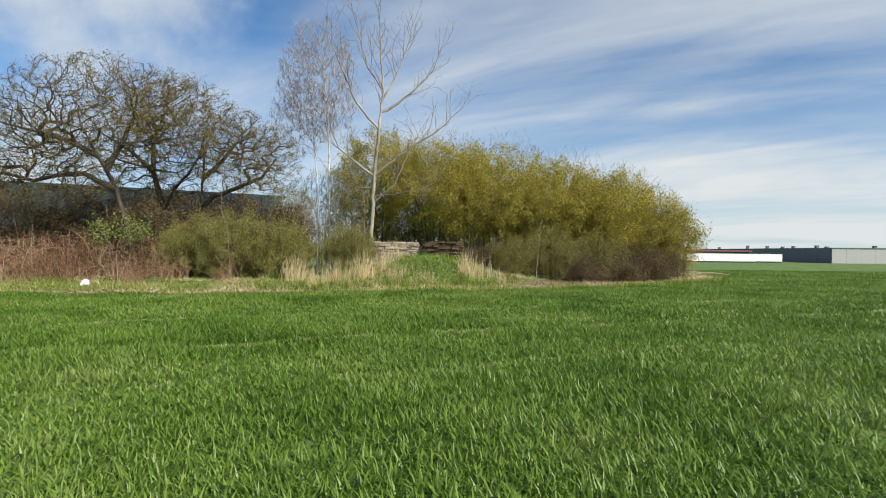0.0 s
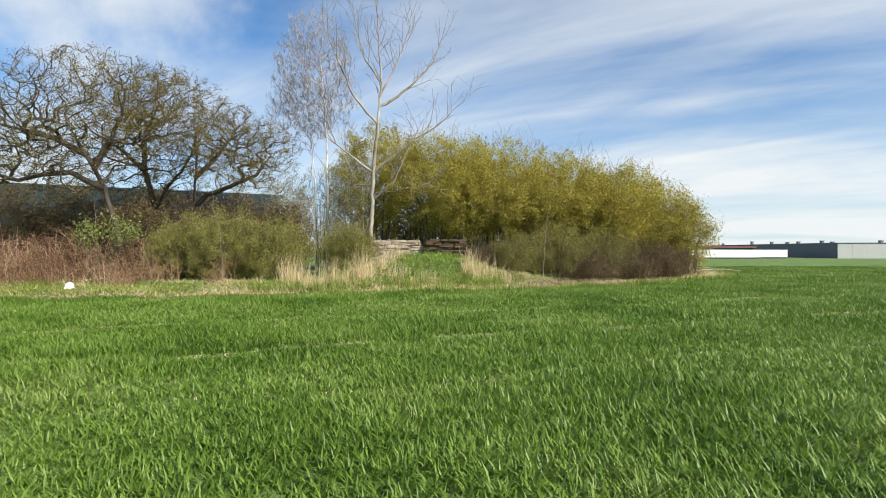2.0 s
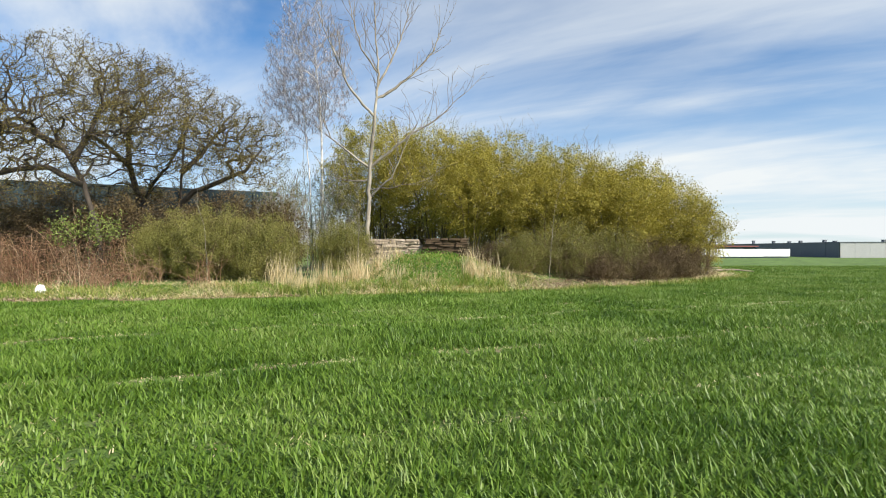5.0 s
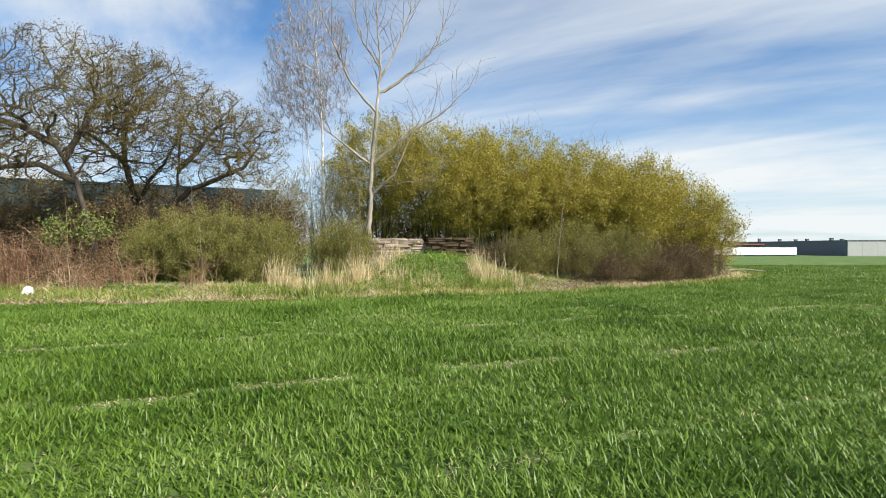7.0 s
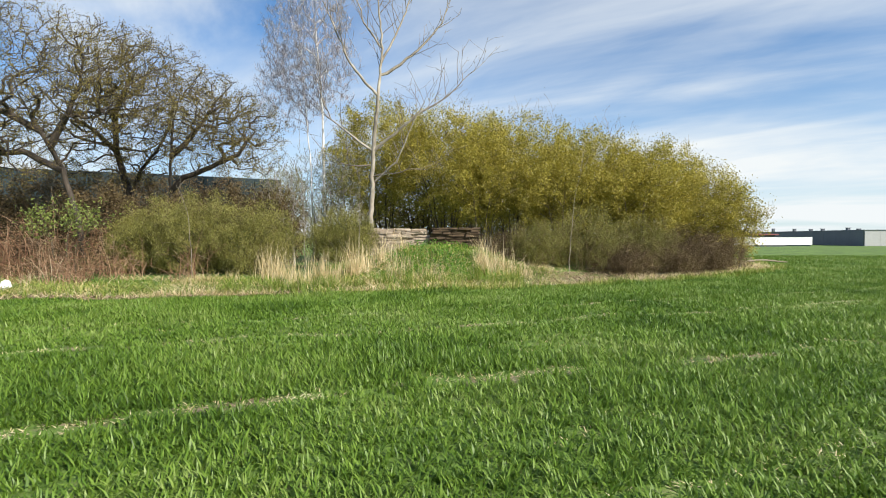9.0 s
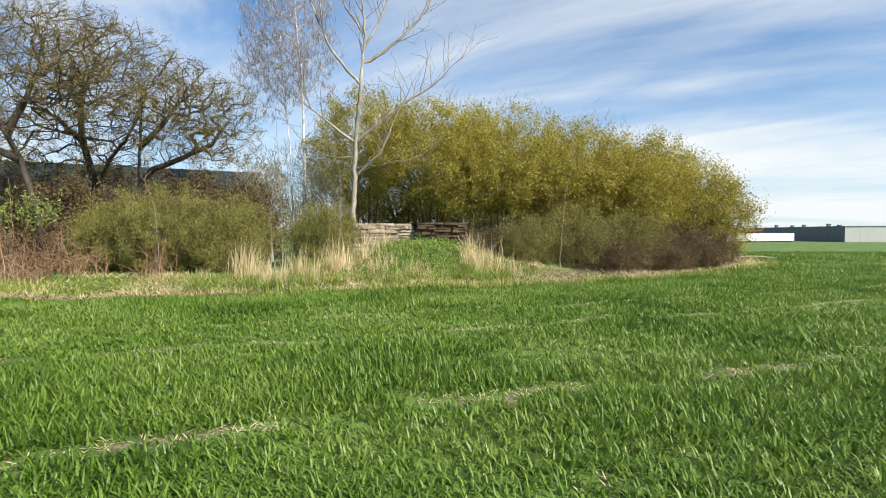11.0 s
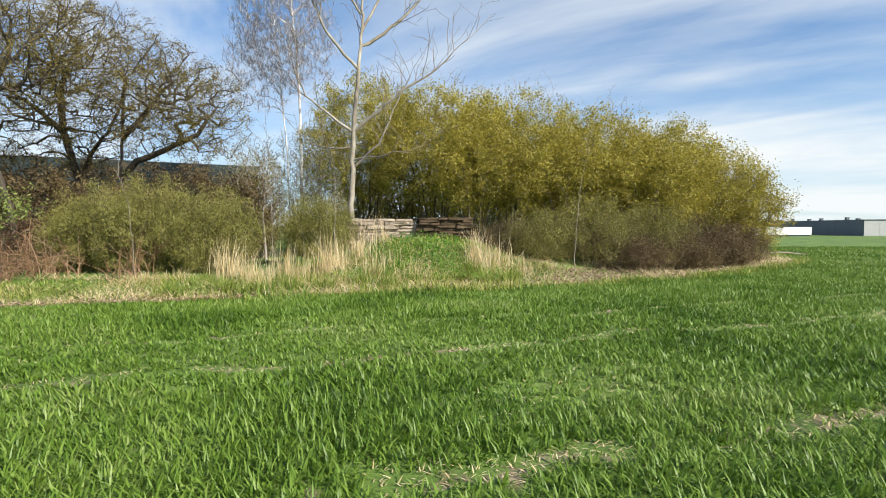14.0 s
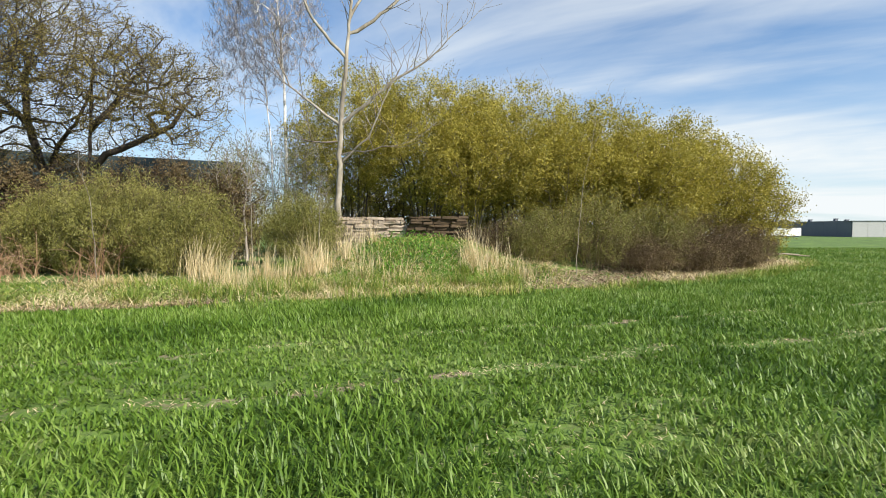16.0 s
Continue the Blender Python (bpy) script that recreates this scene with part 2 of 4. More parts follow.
def ground_sheet():
    fine_x, fine_y = np.arange(-34, 34.01, 0.4), np.arange(-6, 58.01, 0.4)
    gx = np.concatenate([[-2600, -900, -400, -200, -110, -70, -48], fine_x, [42, 60, 85, 120, 170, 260, 450, 1000, 2600]])
    gy = np.concatenate([[-2600, -900, -300, -110, -50, -22], fine_y, [66, 78, 95, 120, 150, 180, 210, 260, 400, 1000, 3000]])
    X, Y = np.meshgrid(gx, gy)
    v = np.stack([X, Y, height(X, Y)], -1).reshape(-1, 3)
    nx = len(gx)
    i = (np.arange(len(gy) - 1)[:, None] * nx + np.arange(nx - 1)[None]).ravel()
    return quads("ground", v, np.stack([i, i + 1, i + nx + 1, i + nx], -1), ground_material(), True)


def ground_material():
    m, t = material("field_soil")
    co = put(t, "ShaderNodeTexCoord")
    n1 = put(t, "ShaderNodeTexNoise", [("Vector", co.outputs["Object"])], Scale=9.0, Detail=8.0, Roughness=0.7)
    n2 = put(t, "ShaderNodeTexNoise", [("Vector", co.outputs["Object"])], Scale=0.5, Detail=4.0)
    n3 = put(t, "ShaderNodeTexNoise", [("Vector", co.outputs["Object"])], Scale=2.2, Detail=6.0, Roughness=0.7)
    soil = ramp(t, n1.outputs[0], [(0.3, (0.075, 0.058, 0.03)), (0.5, (0.2, 0.155, 0.09)), (0.68, (0.42, 0.34, 0.22))])
    n4 = put(t, "ShaderNodeTexNoise", [("Vector", co.outputs["Object"])], Scale=26.0, Detail=5.0, Roughness=0.75)
    n5 = put(t, "ShaderNodeMath", [(0, n2.outputs[0]), (1, n4.outputs[0])])
    n5.operation = "ADD"
    n6 = put(t, "ShaderNodeMath", [(0, n5.outputs[0])])
    n6.operation, n6.inputs[1].default_value = "MULTIPLY", 0.5
    green = ramp(t, n6.outputs[0], [(0.36, (0.035, 0.066, 0.008)), (0.5, (0.095, 0.165, 0.02)), (0.64, (0.17, 0.27, 0.045))])
    sp = put(t, "ShaderNodeSeparateXYZ", [(0, co.outputs["Object"])])
    # far away, where the crop closes over the soil
    far = put(t, "ShaderNodeMapRange", [(0, sp.outputs[1])])
    far.inputs[1].default_value, far.inputs[2].default_value, far.inputs[3].default_value, far.inputs[4].default_value = 20, 46, 0.56, 0.95
    cover = put(t, "ShaderNodeMath", [(0, n3.outputs[0]), (1, far.outputs[0])])
    cover.operation = "ADD"
    fac = put(t, "ShaderNodeMapRange", [(0, cover.outputs[0])])
    fac.inputs[1].default_value, fac.inputs[2].default_value = 0.72, 1.05
    # bare soil along the two wheel tracks and past the crop's edge
    slant = put(t, "ShaderNodeMath", [(0, sp.outputs[0])])
    slant.operation = "MULTIPLY"
    slant.inputs[1].default_value = -TRACK_SLOPE
    across = put(t, "ShaderNodeMath", [(0, sp.outputs[1]), (1, slant.outputs[0])])
    across.operation = "ADD"
    ragged = put(t, "ShaderNodeMapRange", [(0, n3.outputs[0])])
    for k, v in ((1, 0.36), (2, 0.62), (3, -0.16), (4, 0.4)):
        ragged.inputs[k].default_value = v
    bare = None
    for off in (18.0, 20.3, 14.25):
        d = put(t, "ShaderNodeMath", [(0, across.outputs[0])])
        d.operation, d.inputs[1].default_value = "SUBTRACT", off
        d2 = put(t, "ShaderNodeMath", [(0, d.outputs[0])])
        d2.operation = "ABSOLUTE"
        d2 = put(t, "ShaderNodeMath", [(0, d2.outputs[0]), (1, ragged.outputs[0])])
        d2.operation = "ADD"
        d3 = put(t, "ShaderNodeMapRange", [(0, d2.outputs[0])])
        d3.inputs[1].default_value, d3.inputs[2].default_value = 0.02, 0.2
        if bare is None:
            bare = d3.outputs[0]
        else:
            mn = put(t, "ShaderNodeMath", [(0, bare), (1, d3.outputs[0])])
            mn.operation = "MULTIPLY"
            bare = mn.outputs[0]
    fac2 = put(t, "ShaderNodeMath", [(0, fac.outputs[0]), (1, bare)])
    fac2.operation = "MULTIPLY"
    mx = put(t, "ShaderNodeMix", [("Factor", fac2.outputs[0])])
    mx.data_type = "RGBA"
    t.links.new(soil, mx.inputs[6])
    t.links.new(green, mx.inputs[7])
    bp = put(t, "ShaderNodeBump", [("Height", n1.outputs[0])], Strength=0.6, Distance=0.04)
    b = put(t, "ShaderNodeBsdfPrincipled", [("Base Color", mx.outputs[2]), ("Normal", bp.outputs[0])], Roughness=0.95)
    put(t, "ShaderNodeOutputMaterial", [(0, b.outputs[0])])
    return m


tagged(new("ground", ground_sheet()), "wide field ground of dry brown soil under green crop", "ground", kind="structure")


# ---- blades of wheat, grass and straw ----
def blades(rng, x, y, z, length, width, lean, segments=2, droop=0.6):
    """Bent tapering blades that stand at x, y, z: vertices and faces."""
    n = len(x)
    a = rng.uniform(0, 2 * np.pi, n)
    face = a + np.pi / 2 + rng.uniform(-0.5, 0.5, n)
    L, W, T = (np.broadcast_to(v, n) for v in (length, width, lean))
    wide = np.stack([np.cos(face), np.sin(face), np.zeros(n)], -1) * (W / 2)[:, None]
    p = np.stack([x, y, z], -1).astype(float)
    rows = []
    for s in range(segments + 1):
        rows += [p - wide, p + wide] if s < segments else [p]
        # each piece leans further over than the last
        th = T * (1 + droop * 1.6 * s)
        p = p + (L / segments)[:, None] * np.stack([np.cos(a) * np.sin(th), np.sin(a) * np.sin(th), np.cos(th)], -1)
    v = np.stack(rows, 1).reshape(-1, 3)
    first = np.arange(n)[:, None] * (2 * segments + 1)
    corners = [(0, 1, 3), (0, 3, 2), (2, 3, 4)] if segments == 2 else [(0, 1, 2)]
    f = np.concatenate([first + np.array(c) for c in corners], 0)
    return v, f


def join(pieces):
    vs, fs, n = [], [], 0
    for v, f in pieces:
        vs.append(v)
        fs.append(f + n)
        n += len(v)
    return np.concatenate(vs), np.concatenate(fs)


def wander(x, y, s, seed):
    """Smooth uneven values about 0 to 1 over the plan."""
    r = np.random.RandomState(seed)
    out = 0
    for k in range(6):
        a, p, q = r.uniform(0, np.pi), r.uniform(0, 6), r.uniform(0.6, 1.8) / s
        out = out + np.sin((x * np.cos(a) + y * np.sin(a)) * q + p + 1.5 * np.sin((y * np.cos(a) - x * np.sin(a)) * q * 0.7 + p * 2))
    return np.clip(0.5 + out / 6.5, 0, 1)


def track(x, y):
    """How worn the crop is: two wheel tracks that cross the field, and bald patches."""
    w = np.zeros_like(x)
    for off, half in ((18.0, 0.2), (20.3, 0.14), (14.25, 0.24), (11.2, 0.2)):
        d = np.abs(y - TRACK_SLOPE * x - off - 0.16 * np.sin(x * 0.9 + off) - 0.07 * np.sin(x * 3.1 + 2 * off))
        strength = 1.0 if off > 13 else 0.6
        w = np.maximum(w, strength * np.exp(-(d / half) ** 2) * smooth((wander(x, y, 0.3, 5) - 0.1) / 0.4))
    return np.maximum(w, smooth((wander(x, y, 0.9, 8) - 0.88) / 0.1) * 0.4)


def wheat():
    rng = np.random.RandomState(11)
    bits = []

    def area(y0, y1, per, length, width, segments, x_min=None, x_max=None):
        w1 = 0.92 * (y1 - 3.2) + 1.5
        a, b = (-w1 if x_min is None else x_min), (w1 if x_max is None else x_max)
        n = int((b - a) * (y1 - y0) * per / 5)
        x, y = rng.uniform(a, b, n), rng.uniform(y0, y1, n)
        # drilled rows, loosely kept
        c = y - TRACK_SLOPE * x
        y = y + (np.round(c / 0.14) * 0.14 - c) * 0.7 + rng.normal(0, 0.015, n)
        keep = (np.abs(x) < 0.87 * (y - 3.4) + 0.9) & (y < edge(x))
        thick = 0.85 + 0.3 * wander(x, y, 1.6, 3)
        keep &= rng.uniform(0, 1, n) < thick * (1 - 0.93 * track(x, y))
        # five leaves to a plant
        x, y = np.repeat(x[keep], 5), np.repeat(y[keep], 5)
        x, y = x + rng.normal(0, 0.028, len(x)), y + rng.normal(0, 0.028, len(x))
        size = (0.7 + 0.6 * wander(x, y, 1.1, 4)) * rng.uniform(0.55, 1.2, len(x)) * (1 - 0.4 * track(x, y))
        bits.append(blades(rng, x, y, height(x, y) - 0.01, length * size, width * rng.uniform(0.7, 1.25, len(x)), rng.uniform(0.3, 1.2, len(x)), segments, 0.5))

    area(6.2, 11.0, 2300, 0.155, 0.0125, 2)
    area(11.0, 16.0, 1850, 0.155, 0.0135, 2)
    area(16.0, 21.0, 1150, 0.145, 0.017, 2)
    area(21.0, 29.0, 1000, 0.125, 0.03, 1, -22, 26)
    area(29.0, 40.0, 330, 0.15, 0.032, 1, 6, 36)
    area(40.0, 62.0, 100, 0.16, 0.06, 1, 14, 55)
    area(62.0, 100.0, 28, 0.17, 0.14, 1, 22, 88)
    area(100.0, 190.0, 5, 0.2, 0.3, 1, 40, 160)
    v, f = join(bits)
    n = 200000
    x, y = rng.uniform(-14, 16, n), rng.uniform(9, 26, n)
    keep = (rng.uniform(0, 1, n) < track(x, y) - 0.2) & (y < edge(x))
    x, y = x[keep], y[keep]
    sv, sf = blades(rng, x, y, height(x, y) + 0.01, rng.uniform(0.03, 0.10, len(x)), 0.009, rng.uniform(1.1, 1.5, len(x)), 2, 0.05)
    tagged(new("trampled_straw", quads("trampled_straw", sv, sf, STRAW)), "dry trampled straw in the wheel tracks", "dry grass", kind="stuff")
    tagged(new("wheat_crop", quads("wheat_crop", v, f, WHEAT)), "short green winter wheat growing across the field", "crop", kind="stuff")


def verge():
    rng = np.random.RandomState(12)
    n = 75000
    x = rng.uniform(-26, 20, n)
    d = rng.uniform(-0.15, 1, n) ** 1 * 5.5
    y = edge(x) + d
    bare = smooth((1.1 - d) / 0.9) * smooth((-1.0 - x) / 6) * 0.92 + smooth((x - 2.0) / 2.5) * smooth((d - 0.15) / 0.4) * 0.96
    keep = (rng.uniform(0, 1, n) > bare) & (rng.uniform(0, 1, n) < 0.45 + 0.7 * wander(x, y, 0.7, 21)) & ((d < 3.6) | ((x > -5) & (x < 3)))
    x, y = x[keep], y[keep]
    v, f = blades(rng, x, y, height(x, y) - 0.01, rng.uniform(0.10, 0.34, len(x)) * (0.7 + 0.6 * wander(x, y, 0.8, 2)), rng.uniform(0.012, 0.022, len(x)), rng.uniform(0.2, 0.75, len(x)), 2)
    tagged(new("verge_grass", quads("verge_grass", v, f, VERGE)), "yellow-green rough grass on the bank beside the field", "grass", kind="stuff")
    n = 36000
    x = np.where(rng.uniform(0, 1, n) < 0.4, rng.uniform(-9, 4, n), rng.uniform(-26, 18, n))
    d = rng.uniform(0.0, 4.2, n)
    y = edge(x) + d
    keep = rng.uniform(0, 1, n) < (0.25 + 0.75 * smooth((wander(x, y, 0.8, 31) - 0.4) / 0.3))
    x, y = x[keep], y[keep]
    v, f = blades(rng, x, y, height(x, y) + 0.01, rng.uniform(0.2, 0.6, len(x)), rng.uniform(0.010, 0.018, len(x)), rng.uniform(1.0, 1.45, len(x)), 2, 0.08)
    tagged(new("straw_litter", quads("straw_litter", v, f, STRAW)), "flattened dry straw lying along the field edge", "dry grass", kind="stuff")


# ---- trees ----
def grow(rng, stems, tips, rise=0.3, pen=1.5, step=0.45, wob=0.12, r0=0.005, base_r=0.2, taper=0.16, side=0.55):
    """Stems (polylines) that branch out to every tip by the shortest natural way. Gives places, parents and radii."""
    P = np.zeros((len(tips) * 40 + 2000, 3))
    par, n, spans = [], 0, []
    for st in stems:
        pts = np.asarray(st, float)
        first = n
        seg = [pts[0]]
        for a, b in zip(pts[:-1], pts[1:]):
            k = max(1, int(np.linalg.norm(b - a) / step))
            seg += [a + (b - a) * (j + 1) / k for j in range(k)]
        for j, p in enumerate(seg):
            P[n] = p + (rng.normal(0, 0.012, 3) if j else 0)
            par.append(n - 1 if j else -1)
            n += 1
        spans.append((first, n))
    n_stem = n
    mid = np.mean([s[-1] for s in stems], 0)
    tips = tips[np.argsort(np.linalg.norm(tips - mid, axis=1) + rng.uniform(0, 1.2, len(tips)))]
    for tip in tips:
        dv = tip - P[:n]
        h = np.hypot(dv[:, 0], dv[:, 1])
        j = int(np.argmin(np.sqrt(h * h + dv[:, 2] ** 2) + pen * np.maximum(0, rise * h - dv[:, 2])))
        a = P[j].copy()
        dist = np.linalg.norm(tip - a)
        k = min(30, max(2, int(dist / step)))
        pj = par[j]
        way = (a - P[pj]) if pj >= 0 else np.array([0, 0, 1.0])
        way = way / (np.linalg.norm(way) + 1e-9)
        c = a + (way * 0.24 + (tip - a) / (dist + 1e-9) * 0.3 + np.array([0, 0, 0.1 * np.sign(rise)])) * dist * 0.6 + rng.normal(0, wob, 3) * dist
        last = j
        for i in range(1, k + 1):
            u = i / k
            P[n] = a * (1 - u) ** 2 + 2 * c * u * (1 - u) + tip * u * u + rng.normal(0, wob * 0.25, 3) * (u < 1) * step
            par.append(last)
            last = n
            n += 1
    P, par = P[:n], np.array(par)
    e = 2.3
    acc = np.zeros(n)
    R = np.zeros(n)
    for i in range(n - 1, -1, -1):
        R[i] = max(r0, acc[i] ** (1 / e))
        if par[i] >= 0:
            acc[par[i]] += R[i] ** e
    g = math.log(base_r / r0) / math.log(max(R.max(), r0 * 1.5) / r0)
    R = r0 * (R / r0) ** g
    # stems thin out towards their ends, and no branch is thicker than what bears it
    for i, (a, b) in enumerate(spans):
        cap = base_r * (1 if i == 0 or len(spans) > 5 else side) * np.linspace(1, taper, b - a)
        R[a:b] = np.maximum(np.minimum(R[a:b], cap), r0)
    for i in range(n_stem, n):
        R[i] = max(r0, min(R[i], R[par[i]] * 0.92))
    return P, par, R, n_stem


def tubes(P, par, R, n_stem):
    """The wood as closed-looking tubes: stem, limb and twig pieces."""
    n = len(P)
    best = np.full(n, -1)
    for i in range(n - 1, -1, -1):
        p = par[i]
        if p >= 0 and (best[p] < 0 or R[i] > R[best[p]]):
            best[p] = i
    stem, limbs, twigs = [], [], []
    for i in range(n):
        if par[i] >= 0 and best[par[i]] == i:
            continue
        chain = [par[i]] if par[i] >= 0 else []
        j = i
        while j >= 0:
            chain.append(j)
            j = best[j]
        if len(chain) < 2:
            continue
        p, r = P[chain], R[chain].copy()
        if par[i] >= 0:
            r[0] = r[1]
        t = np.gradient(p, axis=0)
        t /= np.linalg.norm(t, axis=1)[:, None] + 1e-9
        ref = np.array([0.9, 0.1, 0.2]) if abs(t[0][0]) < 0.8 else np.array([0, 1.0, 0.1])
        u = np.cross(t, ref)
        u /= np.linalg.norm(u, axis=1)[:, None] + 1e-9
        w = np.cross(t, u)
        s = 10 if r[0] > 0.07 else 6 if r[0] > 0.025 else 3
        a = np.arange(s) * 2 * np.pi / s
        ring = p[:, None] + r[:, None, None] * (np.cos(a)[None, :, None] * u[:, None] + np.sin(a)[None, :, None] * w[:, None])
        q = np.arange(len(chain) - 1)[:, None] * s
        b = np.arange(s)[None]
        f = np.stack([q + b, q + (b + 1) % s, q + s + (b + 1) % s, q + s + b], -1).reshape(-1, 4)
        (stem if par[i] < 0 else limbs if r[0] > 0.035 else twigs).append((ring.reshape(-1, 3), f))
    return stem, limbs, twigs


def leaves(rng, at, spread, length, width, upright=0.0):
    """Small pointed leaves strewn about the given places."""
    n = len(at)
    c = at + rng.normal(0, 1, (n, 3)) * spread
    d = rng.normal(0, 1, (n, 3)) + np.array([0, 0, upright])
    d /= np.linalg.norm(d, axis=1)[:, None]
    e = np.cross(d, rng.normal(0, 1, (n, 3)))
    e /= np.linalg.norm(e, axis=1)[:, None] + 1e-9
    L = (length * rng.uniform(0.6, 1.35, n))[:, None] / 2
    W = (width * rng.uniform(0.6, 1.35, n))[:, None] / 2
    v = np.stack([c - d * L + e * W, c + d * L, c - d * L - e * W], 1).reshape(-1, 3)
    return v, np.arange(3 * n).reshape(-1, 3)


def ball(rng, n, centre, radii, shell=0.0):
    """Places inside an ellipsoid; shell pushes them towards its skin."""
    d = rng.normal(0, 1, (n, 3))
    d /= np.linalg.norm(d, axis=1)[:, None]
    r = rng.uniform(shell ** 3, 1, n) ** (1 / 3)
    return np.asarray(centre) + d * r[:, None] * np.asarray(radii)


def part(name, mesh, parent, label=""):
    ob = new(name, mesh)
    ob.parent = parent
    return tagged(ob, label)


def plant(name, label, category, at, wood, bark, twig, leaf=None, group="", rng=None, smooth_wood=True, upright=0.0):
    """A plant with its base at `at`: trunk, branches, crown as parts. wood: from grow(); leaf: (count, spread, length, width, material, thinnest)."""
    P, par, R, n_stem = wood
    root = tagged(new(name), label, category, group)
    root.location = at
    off = np.asarray(at)
    stem, limbs, twigs = tubes(P - off, par, R, n_stem)
    for v, f in stem:
        part("trunk" if len(stem) < 3 else "stem", quads("trunk", v, f, bark, smooth_wood), root)
    if twigs:
        tagged(part("branchwork", quads("branchwork", *join(twigs), twig, smooth_wood), root), kind="stuff")
    for v, f in limbs:
        part("limb", quads("limb", v, f, bark, smooth_wood), root)
    if leaf:
        count, spread, length, width, mat, thin = leaf
        thin_nodes = np.nonzero(R < thin)[0]
        pick = thin_nodes[rng.randint(0, len(thin_nodes), count)]
        part("crown", quads("crown", *leaves(rng, P[pick] - off, spread, length, width, upright), mat), root)
    return root


def base(x, y):
    return (x, y, float(height(x, y)) - 0.05)


def oaks():
    rng = np.random.RandomState(21)
    b = base(-14.5, 29.0)
    stems = [[b, (-14.8, 29.0, 2.4), (-15.3, 28.9, 4.3), (-15.7, 28.8, 5.2), (-16.4, 28.7, 6.4), (-16.9, 28.6, 7.6)],
             [(-16.0, 28.8, 5.8), (-17.2, 28.4, 6.5), (-18.4, 28.2, 6.8), (-20.4, 28.0, 7.3)],
             [(-15.3, 28.9, 4.3), (-16.6, 28.6, 5.0), (-17.6, 28.4, 4.9), (-18.6, 28.2, 4.6), (-20.2, 28.0, 5.0)],
             [(-15.7, 28.8, 5.2), (-15.0, 28.7, 6.3), (-14.4, 28.7, 7.6), (-14.2, 28.6, 8.6)]]
    tips = np.concatenate([ball(rng, 1500, (-16.0, 28.3, 7.7), (4.3, 3.0, 2.9), 0.25), ball(rng, 900, (-20.0, 28.3, 6.4), (4.2, 2.6, 2.4), 0.2),
                           ball(rng, 650, (-13.2, 29.0, 8.0), (2.6, 2.4, 2.2), 0.25), ball(rng, 500, (-18.4, 28.2, 4.9), (4.0, 1.8, 1.3), 0.1)])
    wood = grow(rng, stems, tips, 0.25, 1.0, 0.3, 0.09, 0.012, 0.23, 0.42, 0.62)
    plant("oak_tree", "gnarled dark oak with sparse brownish young leaves", "tree", b, wood, OAKBARK, OAKBARK, (60000, 0.10, 0.06, 0.03, OAKLEAF, 0.017), "old oaks", rng)
    b = base(-15.1, 33.0)
    stems = [[b, (-15.1, 33, 2.0), (-15.2, 33, 3.8), (-15.7, 32.9, 5.8), (-15.6, 32.7, 7.4), (-14.8, 32.5, 9.0)],
             [(-15.7, 32.9, 5.7), (-16.7, 32.7, 6.7), (-18.2, 32.5, 7.7), (-19.1, 32.4, 8.8)],
             [(-15.15, 33.0, 3.4), (-14.5, 32.8, 4.8), (-13.6, 32.5, 5.6), (-12.9, 32.3, 6.6), (-12.6, 32.2, 7.8)]]
    tips = np.concatenate([ball(rng, 1000, (-13.6, 31.8, 7.8), (3.2, 2.6, 2.9), 0.25), ball(rng, 500, (-17.6, 32.6, 8.2), (2.8, 2, 2.4), 0.2), ball(rng, 400, (-15.6, 32.4, 5.2), (3.6, 1.8, 1.2), 0.1)])
    wood = grow(rng, stems, tips, 0.25, 1.0, 0.3, 0.09, 0.012, 0.2, 0.45, 0.75)
    plant("oak_tree", "forked dark oak with sparse olive young leaves", "tree", b, wood, OAKBARK, OAKBARK, (42000, 0.10, 0.06, 0.03, OAKLEAF, 0.017), "old oaks", rng)
    b = base(-12.5, 31.6)
    stems = [[b, (-12.5, 31.6, 2.6), (-12.5, 31.6, 4.5), (-12.35, 31.5, 5.9), (-12.2, 31.4, 7.2)],
             [(-12.5, 31.6, 3.7), (-11.8, 31.4, 4.3), (-10.8, 31.2, 4.6), (-9.2, 30.9, 5.2), (-8.4, 30.8, 6.2)],
             [(-12.4, 31.5, 5.2), (-11.4, 31.3, 6.0), (-10.6, 31.2, 7.0)]]
    tips = np.concatenate([ball(rng, 850, (-10.6, 31.0, 6.6), (2.6, 2.0, 2.2), 0.25), ball(rng, 380, (-8.9, 30.9, 6.0), (1.9, 1.6, 1.9), 0.2)])
    wood = grow(rng, stems, tips, 0.25, 1.0, 0.3, 0.09, 0.011, 0.17, 0.45, 0.8)
    plant("oak_tree", "small spreading oak with low curved limb and few leaves", "tree", b, wood, OAKBARK, OAKBARK, (32000, 0.10, 0.055, 0.03, OAKLEAF, 0.016), "old oaks", rng)


